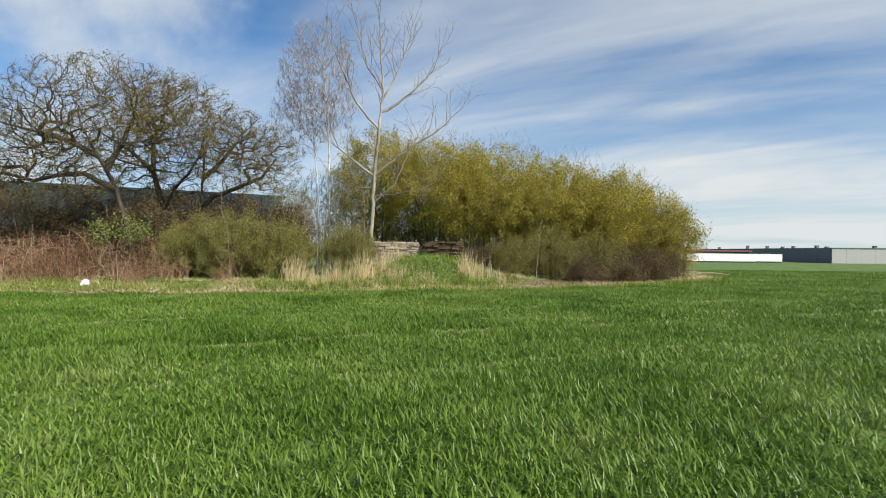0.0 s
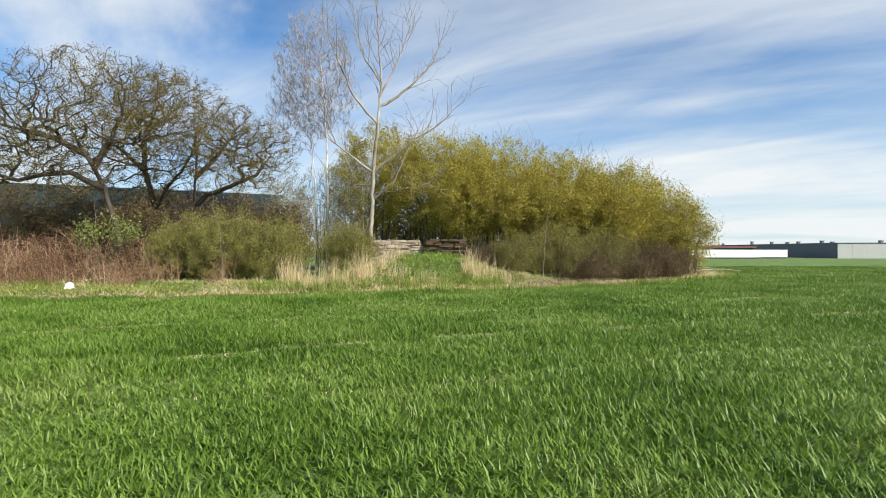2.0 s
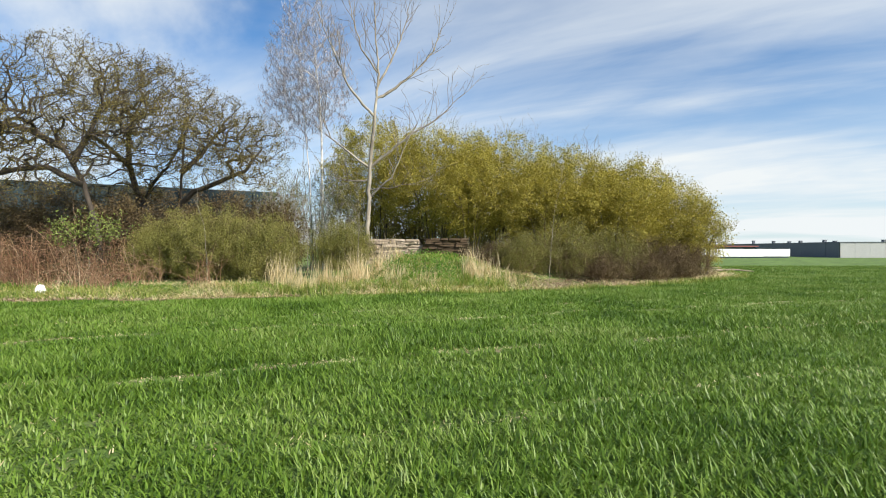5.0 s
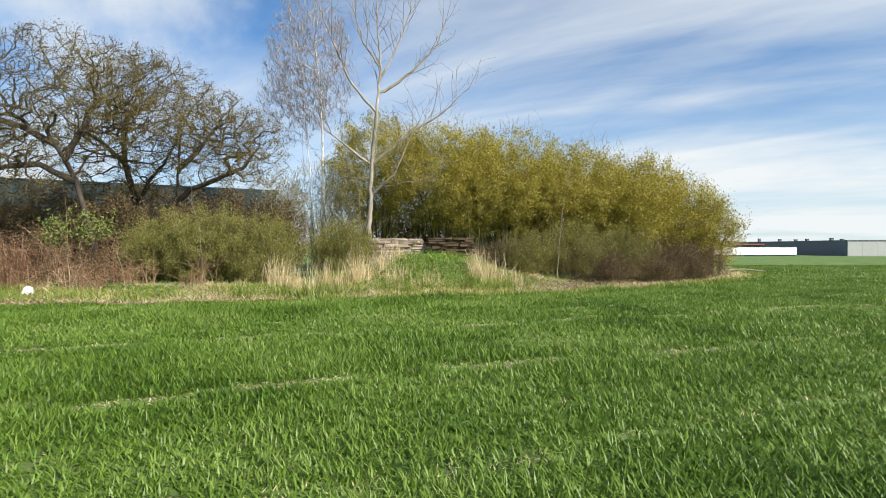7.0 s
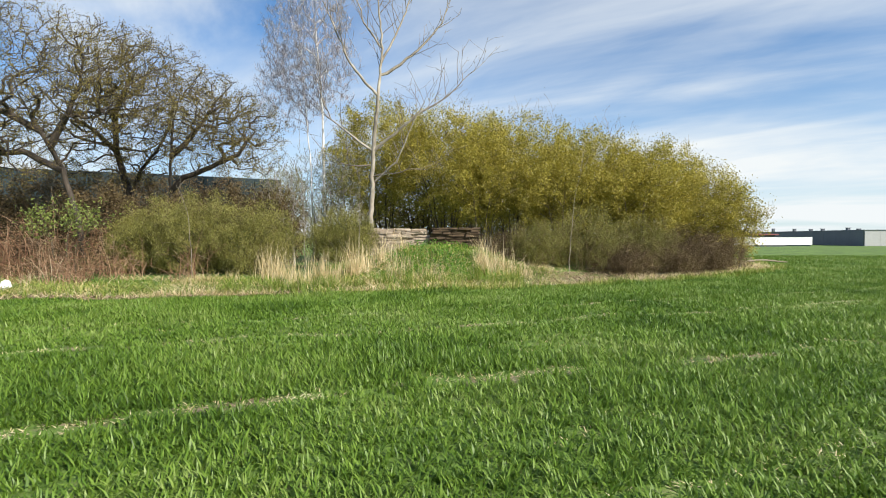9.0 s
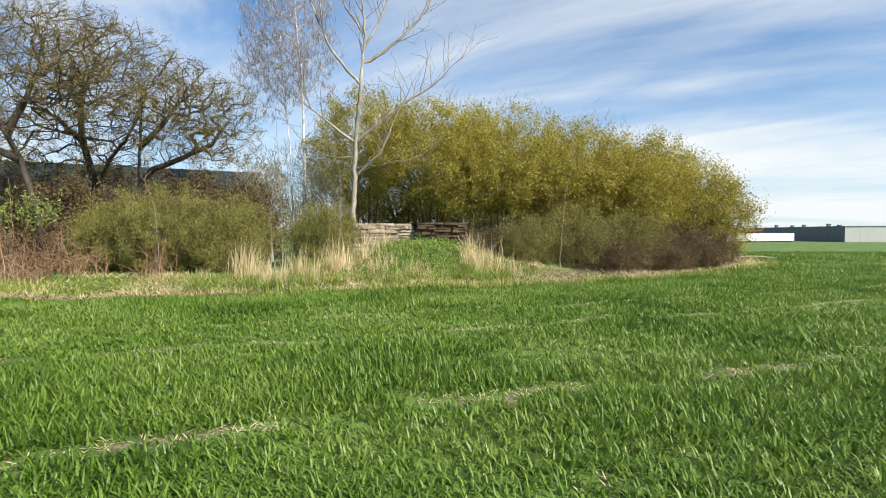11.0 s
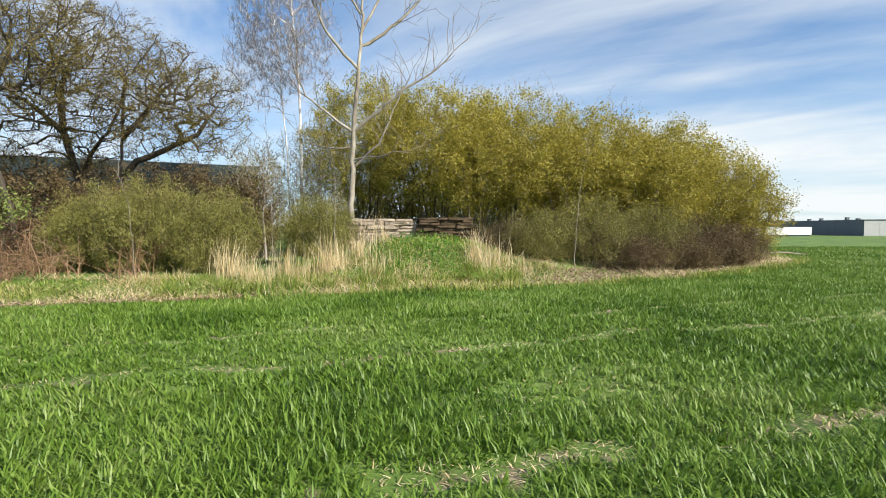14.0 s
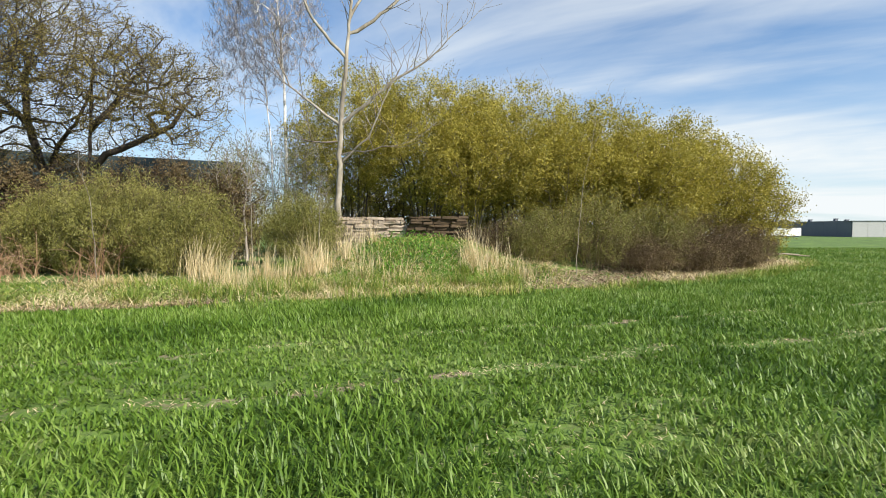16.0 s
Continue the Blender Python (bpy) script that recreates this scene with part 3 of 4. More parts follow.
def birch():
    rng = np.random.RandomState(22)
    b = base(-6.9, 37.0)
    stems = [[b, (-6.95, 37, 4), (-7.05, 37.1, 8.6), (-7.3, 37.1, 12), (-7.6, 37.0, 15.2)], [(-7.7, 37.6, b[2]), (-7.8, 37.6, 5), (-8.1, 37.6, 9), (-8.4, 37.5, 12.6)]]
    tips = np.concatenate([ball(rng, 1300, (-7.8, 37.0, 12.2), (2.5, 2.0, 4.0), 0.2), ball(rng, 560, (-8.7, 37.2, 9.8), (2.2, 1.6, 2.4), 0.2), ball(rng, 120, (-6.0, 37, 10.4), (1.2, 1, 2.6))])
    wood = grow(rng, stems, tips, 0.9, 1.2, 0.4, 0.08, 0.0085, 0.10)
    t = plant("birch_tree", "bare white-barked birch with two stems and fine twigs", "tree", b, wood, BIRCHBARK, BIRCHTWIG, rng=rng)
    # fine hanging twigs
    P, par, R, k = wood
    thin = np.nonzero(R < 0.014)[0]
    pick = P[thin[rng.randint(0, len(thin), 17000)]] - np.asarray(b)
    v, f = blades(rng, pick[:, 0], pick[:, 1], pick[:, 2], rng.uniform(0.15, 0.5, 17000), 0.012, rng.uniform(0.2, 2.2, 17000), 2, 0.2)
    tagged(part("twig_curtain", quads("twig_curtain", v, f, BIRCHTWIG), t), kind="stuff")


def upswept(rng, limbs):
    """Bare wood of limbs (polyline, first and last radius, attached to an earlier limb or not) with shoots that sweep upwards."""
    P, par, R = [], [], []

    def lay(pts, r0, r1, parent):
        ids = []
        for i, p in enumerate(pts):
            P.append(np.asarray(p, float))
            par.append(parent if i == 0 else len(P) - 2)
            R.append(r0 + (r1 - r0) * i / max(1, len(pts) - 1))
            ids.append(len(P) - 1)
        return ids

    def shoot(parent, way, length, r, level):
        p, pts = P[parent], []
        step = 0.22
        for _ in range(max(2, int(length / step))):
            way = way + np.array([0, 0, 0.10]) + rng.normal(0, 0.07, 3)
            way = way / np.linalg.norm(way)
            p = p + way * step
            pts.append(p)
        ids = lay(pts, min(r, R[parent] * 0.8), 0.0075, parent)
        if level:
            for k in ids[1::2]:
                if rng.uniform() < 0.75:
                    side = rng.normal(0, 1, 3)
                    shoot(k, way * 0.8 + side / np.linalg.norm(side) * 0.8, rng.uniform(0.3, 0.9), 0.0085, level - 1)

    for pts, r0, r1, bare_for in limbs:
        pts = [np.asarray(p, float) for p in pts]
        parent = -1 if not P else int(np.argmin([np.linalg.norm(q - pts[0]) for q in P]))
        fine = []
        for a, b in zip(pts[:-1], pts[1:]):
            k = max(1, int(np.linalg.norm(b - a) / 0.3))
            fine += [a + (b - a) * j / k + rng.normal(0, 0.02, 3) for j in range(k)]
        fine.append(pts[-1])
        ids = lay(fine if parent < 0 else fine[1:], r0, r1, parent)
        for n, k in enumerate(ids):
            u = n / len(ids)
            if u < bare_for:
                continue
            along = P[k] - P[par[k]] if par[k] >= 0 else np.array([0, 0, 1.0])
            along = along / (np.linalg.norm(along) + 1e-9)
            side = rng.normal(0, 1, 3) * np.array([1, 1, 0.3])
            shoot(k, along * 0.6 + side / np.linalg.norm(side) * 0.8 + np.array([0, 0, 0.45]), rng.uniform(0.7, 2.2), 0.019, 2)
    return np.array(P), np.array(par), np.array(R), 0


def ash():
    rng = np.random.RandomState(23)
    b = base(-3.85, 33.3)
    limbs = [([b, (-3.85, 33.3, 3), (-3.74, 33.3, 5.7), (-3.5, 33.3, 8.3), (-3.3, 33.3, 10.5), (-3.45, 33.3, 13.0), (-3.6, 33.3, 15.0)], 0.14, 0.02, 0.6),
             ([(-3.74, 33.3, 5.66), (-3.2, 33.2, 6.15), (-1.4, 32.9, 7.5), (-0.3, 32.8, 8.1), (1.0, 32.7, 9.3)], 0.075, 0.012, 0.3),
             ([(-3.74, 33.3, 5.7), (-4.6, 33.2, 6.3), (-5.7, 33.1, 7.2), (-6.2, 33.1, 8.4)], 0.06, 0.012, 0.35),
             ([(-3.5, 33.3, 8.3), (-4.05, 33.2, 8.9), (-4.8, 33.1, 9.8), (-5.9, 33.0, 12.4), (-6.4, 33.0, 13.8)], 0.07, 0.012, 0.25),
             ([(-3.4, 33.3, 9.2), (-2.75, 33.4, 9.6), (-1.6, 33.5, 10.5), (-0.5, 33.6, 11.8), (0.0, 33.6, 13.2)], 0.075, 0.012, 0.2),
             ([(-3.4, 33.3, 9.8), (-2.7, 33.6, 11.2), (-2.0, 33.8, 13.0), (-1.7, 33.9, 14.6)], 0.06, 0.012, 0.2),
             ([(-3.3, 33.3, 10.5), (-4.2, 33.5, 11.8), (-4.7, 33.6, 13.6), (-4.9, 33.6, 14.9)], 0.05, 0.012, 0.2),
             ([(-3.8, 33.3, 4.2), (-2.6, 33.0, 5.2), (-1.9, 32.9, 6.8), (-1.2, 32.9, 8.2)], 0.05, 0.010, 0.3),
             ([(-3.8, 33.3, 4.6), (-2.4, 32.9, 4.7), (-0.9, 32.8, 5.0)], 0.03, 0.008, 0.2),
             ([(-3.8, 33.3, 5.0), (-4.8, 33.0, 5.0), (-6.0, 32.9, 5.3)], 0.03, 0.008, 0.2)]
    plant("ash_tree", "tall bare pale-barked tree with upswept branches", "tree", b, upswept(rng, limbs), ASHBARK, SHOOTBARK, rng=rng)


def shrub(name, label, seed, x, y, top, rx, ry, low, n_stems, n_tips, count, leaf_mat, bark, leaf_size=(0.085, 0.05), group="", category="shrub", spread=0.13, rise=0.5, r0=0.005, base_r=0.05, twig=None, upright=0.0):
    """Many stems from one stool that fan out and carry a rounded crown from `low` to `top`."""
    rng = np.random.RandomState(seed)
    b = base(x, y)
    zc, rz = (top + low) / 2, (top - low) / 2
    stems = []
    for i in range(n_stems):
        a = i * 2 * np.pi / n_stems + rng.uniform(-0.5, 0.5)
        k = rng.uniform(0.25, 0.7)
        foot = (x + 0.35 * np.cos(a) * min(1, rx), y + 0.35 * np.sin(a) * min(1, ry), b[2])
        h = b[2] + (zc + rz * 0.3 - b[2]) * rng.uniform(0.75, 1.1)
        stems.append([foot, (x + rx * k * 0.5 * np.cos(a), y + ry * k * 0.5 * np.sin(a), b[2] + (h - b[2]) * 0.55), (x + rx * k * np.cos(a), y + ry * k * np.sin(a), h)])
    tips = ball(rng, n_tips, (x, y, zc), (rx, ry, rz), 0.45)
    tips += rng.normal(0, 0.22, tips.shape) * np.array([1, 1, 1.2])
    tips = tips[tips[:, 2] > b[2] + 0.15]
    wood = grow(rng, stems, tips, rise, 1.2, 0.4, 0.09, r0, base_r)
    return plant(name, label, category, b, wood, bark, twig or bark, (count, spread, *leaf_size, leaf_mat, base_r * 0.35) if count else None, group, rng, True, upright)


def thicket():
    rows = [(-3.8, 37.4, 9.2, 3.1, 2.6, 2.6), (-0.4, 36.0, 8.4, 3.3, 2.6, 2.7), (3.2, 36.0, 7.8, 3.5, 2.6, 2.3), (6.9, 35.4, 7.1, 3.5, 2.7, 1.6), (10.1, 35.2, 6.4, 3.1, 2.5, 1.0),
            (12.7, 35.6, 5.5, 2.3, 2.2, 0.7), (14.3, 35.6, 4.2, 1.4, 1.5, 0.6), (1.4, 34.4, 6.6, 2.4, 1.6, 2.4), (5.2, 33.9, 5.9, 2.5, 1.6, 1.9), (8.8, 33.7, 5.4, 2.4, 1.5, 1.5), (11.9, 39.4, 6.9, 3.1, 2.4, 0.5), (7.2, 40.0, 8.3, 3.4, 2.5, 0.5), (2.6, 40.2, 9.4, 3.4, 2.4, 0.5), (-1.8, 41.0, 9.8, 3.4, 2.4, 0.8)]
    for i, (x, y, top, rx, ry, low) in enumerate(rows):
        front = y < 38
        shrub("willow_shrub", "tall goat willow with yellow-green young leaves", 100 + i, x, y, top, rx, ry, low, 7, 760 if front else 520, int((34000 if front else 15000) * rx * (top - low) / 15), WILLOW, WILLOWBARK,
              (0.105, 0.046), "willow thicket", spread=0.15, base_r=0.07)
    for i, (x, y, top, rx) in enumerate([(5.2, 42.5, 10.7, 2.7), (9.6, 42.3, 9.6, 2.8), (13.6, 42.0, 8.2, 2.4), (15.9, 41.0, 6.2, 1.6), (0.8, 43.4, 11.3, 2.7), (-5.2, 41.0, 8.9, 2.4)]):
        shrub("bare_shrub", "tall grey leafless shrub with fine upright twigs", 140 + i, x, y, top, rx, 1.8, 2.0, 6, 560, 2600, GREENLEAF, TWIG, (0.05, 0.03), "bare shrubs behind", rise=1.6, r0=0.008, base_r=0.06)
    for i, (x, y, top, rx, mat) in enumerate([(3.5, 30.8, 2.1, 1.2, GREENLEAF), (5.6, 30.9, 2.8, 1.6, GREENLEAF), (8.2, 31.8, 2.4, 1.7, GREENLEAF), (10.6, 32.9, 1.9, 1.5, BROWNLEAF), (12.8, 34.0, 1.6, 1.2, BROWNLEAF), (2.4, 31.6, 1.7, 0.9, BROWNLEAF),
                                              (4.4, 32.9, 1.9, 1.6, BROWNLEAF), (7.0, 33.4, 2.0, 1.6, BROWNLEAF), (9.6, 34.2, 1.9, 1.6, BROWNLEAF), (7.3, 30.7, 1.0, 1.3, BROWNLEAF), (9.6, 31.7, 1.0, 1.2, BROWNLEAF), (11.7, 33.0, 1.0, 1.1, BROWNLEAF)]):
        label = "olive-green low scrub under the willows" if mat is GREENLEAF else "low brown scrub with dry twigs under the willows"
        shrub("low_scrub", label, 160 + i, x, y, top, rx, 1.1, 0.15, 14, 520, 17000, mat, SCRUBTWIG, (0.06, 0.026), "low scrub", rise=0.9, r0=0.005, base_r=0.02, spread=0.1, upright=0.6)


def left_bushes():
    for i, (x, y, top, rx, ry) in enumerate([(-9.7, 27.9, 3.15, 1.8, 1.4), (-7.5, 27.8, 2.8, 1.7, 1.3), (-4.7, 30.6, 2.6, 1.3, 0.9), (-11.5, 28.2, 2.7, 1.4, 1.2)]):
        shrub("green_bush", "dense rounded olive-green bush at the field edge", 180 + i, x, y, top, rx, ry, 0.25, 14, 620, 36000, GREENLEAF, WILLOWBARK, (0.085, 0.02), "green bushes", rise=1.0, base_r=0.03, spread=0.1, upright=1.1)
    shrub("elder_bush", "loose bush with large fresh green leaves", 190, -14.2, 27.4, 3.0, 1.7, 0.9, 1.7, 7, 130, 1000, FRESHLEAF, WILLOWBARK, (0.12, 0.065), spread=0.1, base_r=0.025)
    for i, (x, y, top, rx) in enumerate([(-25.5, 35.0, 5.3, 3.2), (-21.0, 36.0, 5.5, 3.2), (-16.5, 36.5, 5.4, 3.0), (-12.2, 36.0, 5.0, 2.6), (-9.0, 34.6, 4.2, 1.7), (-19.0, 30.8, 3.6, 2.4), (-23.5, 30.0, 3.4, 2.4), (-15.2, 31.0, 3.9, 2.2), (-11.6, 30.6, 3.4, 1.9), (-8.8, 30.4, 2.3, 1.6)]):
        shrub("understory_shrub", "dark brownish shrub with thin leaves under the oaks", 200 + i, x, y, top, rx, 1.6, 0.3, 9, 560, 15000, BROWNLEAF, OAKBARK, (0.12, 0.06), "understory", rise=0.6, base_r=0.035, spread=0.16)
    for i, (x, y, top, rx) in enumerate([(-4.5, 44.0, 4.6, 2.4), (-0.5, 44.2, 4.6, 2.4), (3.5, 44.0, 4.6, 2.4), (7.5, 43.6, 4.4, 2.4)]):
        shrub("understory_shrub", "dark brownish shrub behind the willow stems", 230 + i, x, y, top, rx, 1.2, 0.1, 9, 420, 9000, BROWNLEAF, OAKBARK, (0.15, 0.09), "understory", rise=0.6, base_r=0.035, spread=0.18)
    for i, (x, y, top, rx) in enumerate([(-8.6, 35.2, 5.9, 1.4), (-6.2, 39.6, 7.4, 1.8), (-9.6, 38.5, 5.6, 1.6), (-5.7, 35.6, 5.6, 1.3), (-8.0, 40.0, 7.2, 1.6)]):
        shrub("bare_shrub", "grey twiggy shrub with few pale leaves", 240 + i, x, y, top, rx, 1.2, 0.8, 7, 720, 5200, GREENLEAF, TWIG, (0.07, 0.04), "bare shrubs behind", rise=1.0, r0=0.011, base_r=0.05)
    shrub("bare_shrub", "thin grey leafless young tree", 220, -8.0, 33.8, 5.2, 1.0, 0.8, 2.0, 2, 120, 500, GREENLEAF, TWIG, (0.05, 0.03), rise=1.2, base_r=0.07)


def sapling(seed, x, y, pts, label):
    rng = np.random.RandomState(seed)
    b = base(x, y)
    top = pts[-1]
    tips = np.array([np.asarray(p) + rng.normal(0, 0.14, 3) + np.array([0, 0, 0.25]) for p in pts[-2:] for _ in range(4)])
    wood = grow(rng, [[b, *pts]], tips, 1.5, 1.0, 0.3, 0.05, 0.006, 0.017)
    plant("sapling", label, "sapling", b, wood, ASHBARK, ASHBARK, group="thin saplings", rng=rng)


def saplings():
    sapling(301, 4.56, 29.2, [(4.62, 29.2, 1.6), (4.75, 29.2, 3.1), (5.0, 29.2, 4.2), (5.1, 29.2, 4.9)], "thin pale bare sapling before the willow thicket")
    sapling(302, -8.9, 26.2, [(-8.95, 26.2, 1.6), (-9.05, 26.2, 2.5), (-9.3, 26.2, 3.2), (-9.3, 26.2, 4.1)], "crooked thin sapling rising from the green bush")
    sapling(303, -6.0, 29.6, [(-6.0, 29.6, 1.8), (-6.05, 29.6, 3.4), (-6.15, 29.6, 5.0), (-6.2, 29.6, 6.2)], "straight thin sapling behind dry grass")
    sapling(304, -3.75, 29.4, [(-3.75, 29.4, 1.9), (-3.7, 29.4, 3.2), (-3.8, 29.4, 4.2), (-4.1, 29.4, 5.0)], "thin pale sapling before the tall tree")


def tall_grass():
    rng = np.random.RandomState(31)
    spots = [(-6.9, 26.3), (-6.4, 26.6), (-5.9, 26.4), (-5.5, 26.9), (-5.2, 26.3), (-4.8, 26.8), (-4.4, 26.3), (-4.1, 26.9), (-3.6, 27.4), (-3.2, 28.0), (-2.9, 27.6), (-2.6, 28.6), (-2.3, 29.2), (-1.9, 28.9),
             (-3.0, 29.0), (-3.5, 28.6), (1.0, 28.6), (1.4, 28.9), (1.7, 28.6), (1.2, 28.0), (1.9, 28.2), (-2.0, 27.2), (-1.0, 27.3), (-7.3, 25.6), (-1.6, 28.2), (2.3, 28.5), (2.7, 28.0), (-4.9, 25.8), (-3.9, 26.0), (-2.6, 26.3)]
    for i, (x, y) in enumerate(spots):
        n = rng.randint(55, 100)
        b = base(x + rng.normal(0, 0.2), y + rng.normal(0, 0.3))
        wide = rng.uniform(0.08, 0.34)
        px, py = rng.normal(0, wide, n), rng.normal(0, wide, n)
        tall = 0.55 if i == 23 else rng.uniform(0.7, 1.7) if i < 19 else rng.uniform(0.4, 1.0)
        v, f = blades(rng, px, py, np.zeros(n), tall * rng.uniform(0.35, 1.15, n), rng.uniform(0.007, 0.014, n), rng.uniform(0.03, 0.52, n), 2, 0.7)
        tagged(new("dry_grass_tuft", quads("dry_grass_tuft", v, f, STRAW)), "tall bleached dry grass tuft on the bank", "dry grass", "dry grass tufts").location = b
    # arching half-green tussocks at the foot of the mound
    for x, d in [(-6.6, 0.9), (-5.6, 1.3), (-4.7, 0.8), (-3.9, 1.2), (-3.1, 0.9), (-2.3, 1.4), (-1.5, 1.0), (-0.8, 1.5), (0.0, 1.1), (0.7, 1.4), (1.3, 0.9), (2.0, 1.2), (-2.0, 2.3), (0.9, 2.2), (-4.4, 2.0)]:
        n = 260
        b = base(x, float(edge(x)) + d)
        px, py = rng.normal(0, 0.17, n), rng.normal(0, 0.14, n)
        v, f = blades(rng, px, py, np.zeros(n), rng.uniform(0.25, 0.75, n), rng.uniform(0.008, 0.015, n), rng.uniform(0.15, 0.75, n), 2, 0.8)
        tagged(new("grass_tussock", quads("grass_tussock", v, f, VERGE)), "arching yellow-green grass tussock at the mound foot", "grass", "green tussocks").location = b


def nettles():
    rng = np.random.RandomState(32)
    n = 2000
    x, y = rng.normal(-0.5, 1.4, n), rng.normal(28.6, 1.3, n)
    keep = (y > 26.6) & (y < 31.1)
    x, y = x[keep], y[keep]
    at = np.stack([x, y, height(x, y) + rng.uniform(0.02, 0.22, len(x))], -1)
    tagged(new("nettles", quads("nettles", *leaves(rng, at, 0.03, 0.10, 0.055), NETTLE)), "low fresh green nettles covering the mound", "weeds", kind="stuff")
    x = rng.uniform(-22, -6, 7000)
    y = edge(x) + 1.3 + rng.normal(0.5, 0.45, 7000)
    at = np.stack([x, y, height(x, y) + rng.uniform(0.01, 0.14, 7000)], -1)
    tagged(new("low_weeds", quads("low_weeds", *leaves(rng, at, 0.03, 0.09, 0.05), FRESHLEAF)), "strip of low bright green weeds along the verge", "weeds", kind="stuff")


def brambles():
    rng = np.random.RandomState(33)
    pieces = []
    ang = np.arange(3) * 2 * np.pi / 3

    def cane(p, r0, r1):
        m = len(p)
        r = np.linspace(r0, r1, m)
        ring = p[:, None] + r[:, None, None] * np.stack([np.cos(ang), np.sin(ang) * 0.7, np.sin(ang) * 0.7], -1)[None]
        q, bb = np.arange(m - 1)[:, None] * 3, np.arange(3)[None]
        pieces.append((ring.reshape(-1, 3), np.stack([q + bb, q + (bb + 1) % 3, q + 3 + (bb + 1) % 3, q + 3 + bb], -1).reshape(-1, 4)))

    for _ in range(3000):
        x = rng.uniform(-27, -7.2)
        y = 25.0 + rng.uniform(0, 1) ** 1.1 * (4.2 if x < -12 else 1.6) + (0.6 if x > -12 else 0)
        if x > -12.0 and (rng.uniform() < 0.8 or math.sin(x * 2.6) < 0.1):
            continue
        clump = float(wander(np.array(x), np.array(y), 0.5, 61))
        if rng.uniform() > 0.35 + clump:
            continue
        h = rng.uniform(0.5, 1.75) * (1.0 if x < -13 else 0.75) * (0.7 + 0.2 * (y - 25)) * (0.6 + 0.7 * clump)
        a, k = rng.uniform(0, 2 * np.pi), rng.uniform(0.1, 1.7) ** 1.3 * h
        u = np.linspace(0, 1, 7)
        z0 = float(height(x, y)) - 0.02
        p = np.stack([x + np.cos(a) * k * u ** 1.5, y + 0.6 * np.sin(a) * k * u ** 1.5, z0 + h * (u * 1.25 - 0.45 * (k / h) ** 0.5 * u ** 3)], -1) + np.cumsum(rng.normal(0, 0.03, (7, 3)), 0) * u[:, None]
        p[:, 2] = np.maximum(p[:, 2], z0)
        cane(p, rng.uniform(0.007, 0.015), 0.004)
        for j in range(2, 6):
            if rng.uniform() < 0.6:
                w = rng.normal(0, 1, 3) * np.array([1, 0.7, 0.8]) + np.array([0, 0, 0.3])
                w = w / np.linalg.norm(w) * rng.uniform(0.15, 0.5)
                cane(np.stack([p[j], p[j] + w * 0.5 + rng.normal(0, 0.02, 3), p[j] + w + rng.normal(0, 0.04, 3)]), 0.006, 0.003)
    n = 9000
    x, y = rng.uniform(-27, -12, n), rng.uniform(25.8, 29.2, n)
    at = np.stack([x, y, height(x, y) + rng.uniform(0.05, 1.25, n) * (0.5 + 0.2 * (y - 25.8))], -1)
    tagged(new("dead_bramble_leaves", quads("dead_bramble_leaves", *leaves(rng, at, 0.05, 0.09, 0.05), BROWNLEAF)), "curled dark brown leaves among the dry stalks", "dry leaves", kind="stuff")
    tagged(new("dry_bramble_stalks", quads("dry_bramble_stalks", *join(pieces), REDSTALK)), "thicket of dry reddish-brown stalks at the field edge", "dry stalks", kind="stuff")


def dirt_strips():
    """Dry leaf litter and crumbled soil on the bare strips beside the crop."""
    rng = np.random.RandomState(34)
    x1, x2 = rng.uniform(2.5, 17, 15000), rng.uniform(-26, -4.5, 9000)
    x = np.concatenate([x1, x2])
    y = edge(x) + np.concatenate([rng.uniform(0.1, 3.4, 15000), rng.uniform(0.05, 1.1, 9000)])
    at = np.stack([x, y, height(x, y) + rng.uniform(0.0, 0.035, len(x))], -1)
    v, f = leaves(rng, at, 0.012, 0.11, 0.075)
    z = np.repeat(at[:, 2], 3)
    v[:, 2] = z + (v[:, 2] - z) * 0.3 + 0.012
    tagged(new("leaf_litter", quads("leaf_litter", v, f, LITTER)), "dry tan leaf litter on bare soil beside the crop", "litter", kind="stuff")


# ---- built things ----
def box_bm(bm, x0, x1, y0, y1, z0, z1):
    m = Matrix.Translation(((x0 + x1) / 2, (y0 + y1) / 2, (z0 + z1) / 2)) @ Matrix.Diagonal((x1 - x0, y1 - y0, z1 - z0, 1))
    return bmesh.ops.create_cube(bm, size=1, matrix=m)["verts"]


def bm_part(name, bm, mat, parent, label=""):
    me = bpy.data.meshes.new(name)
    bm.to_mesh(me)
    bm.free()
    me.materials.append(mat)
    return part(name, me, parent, label)


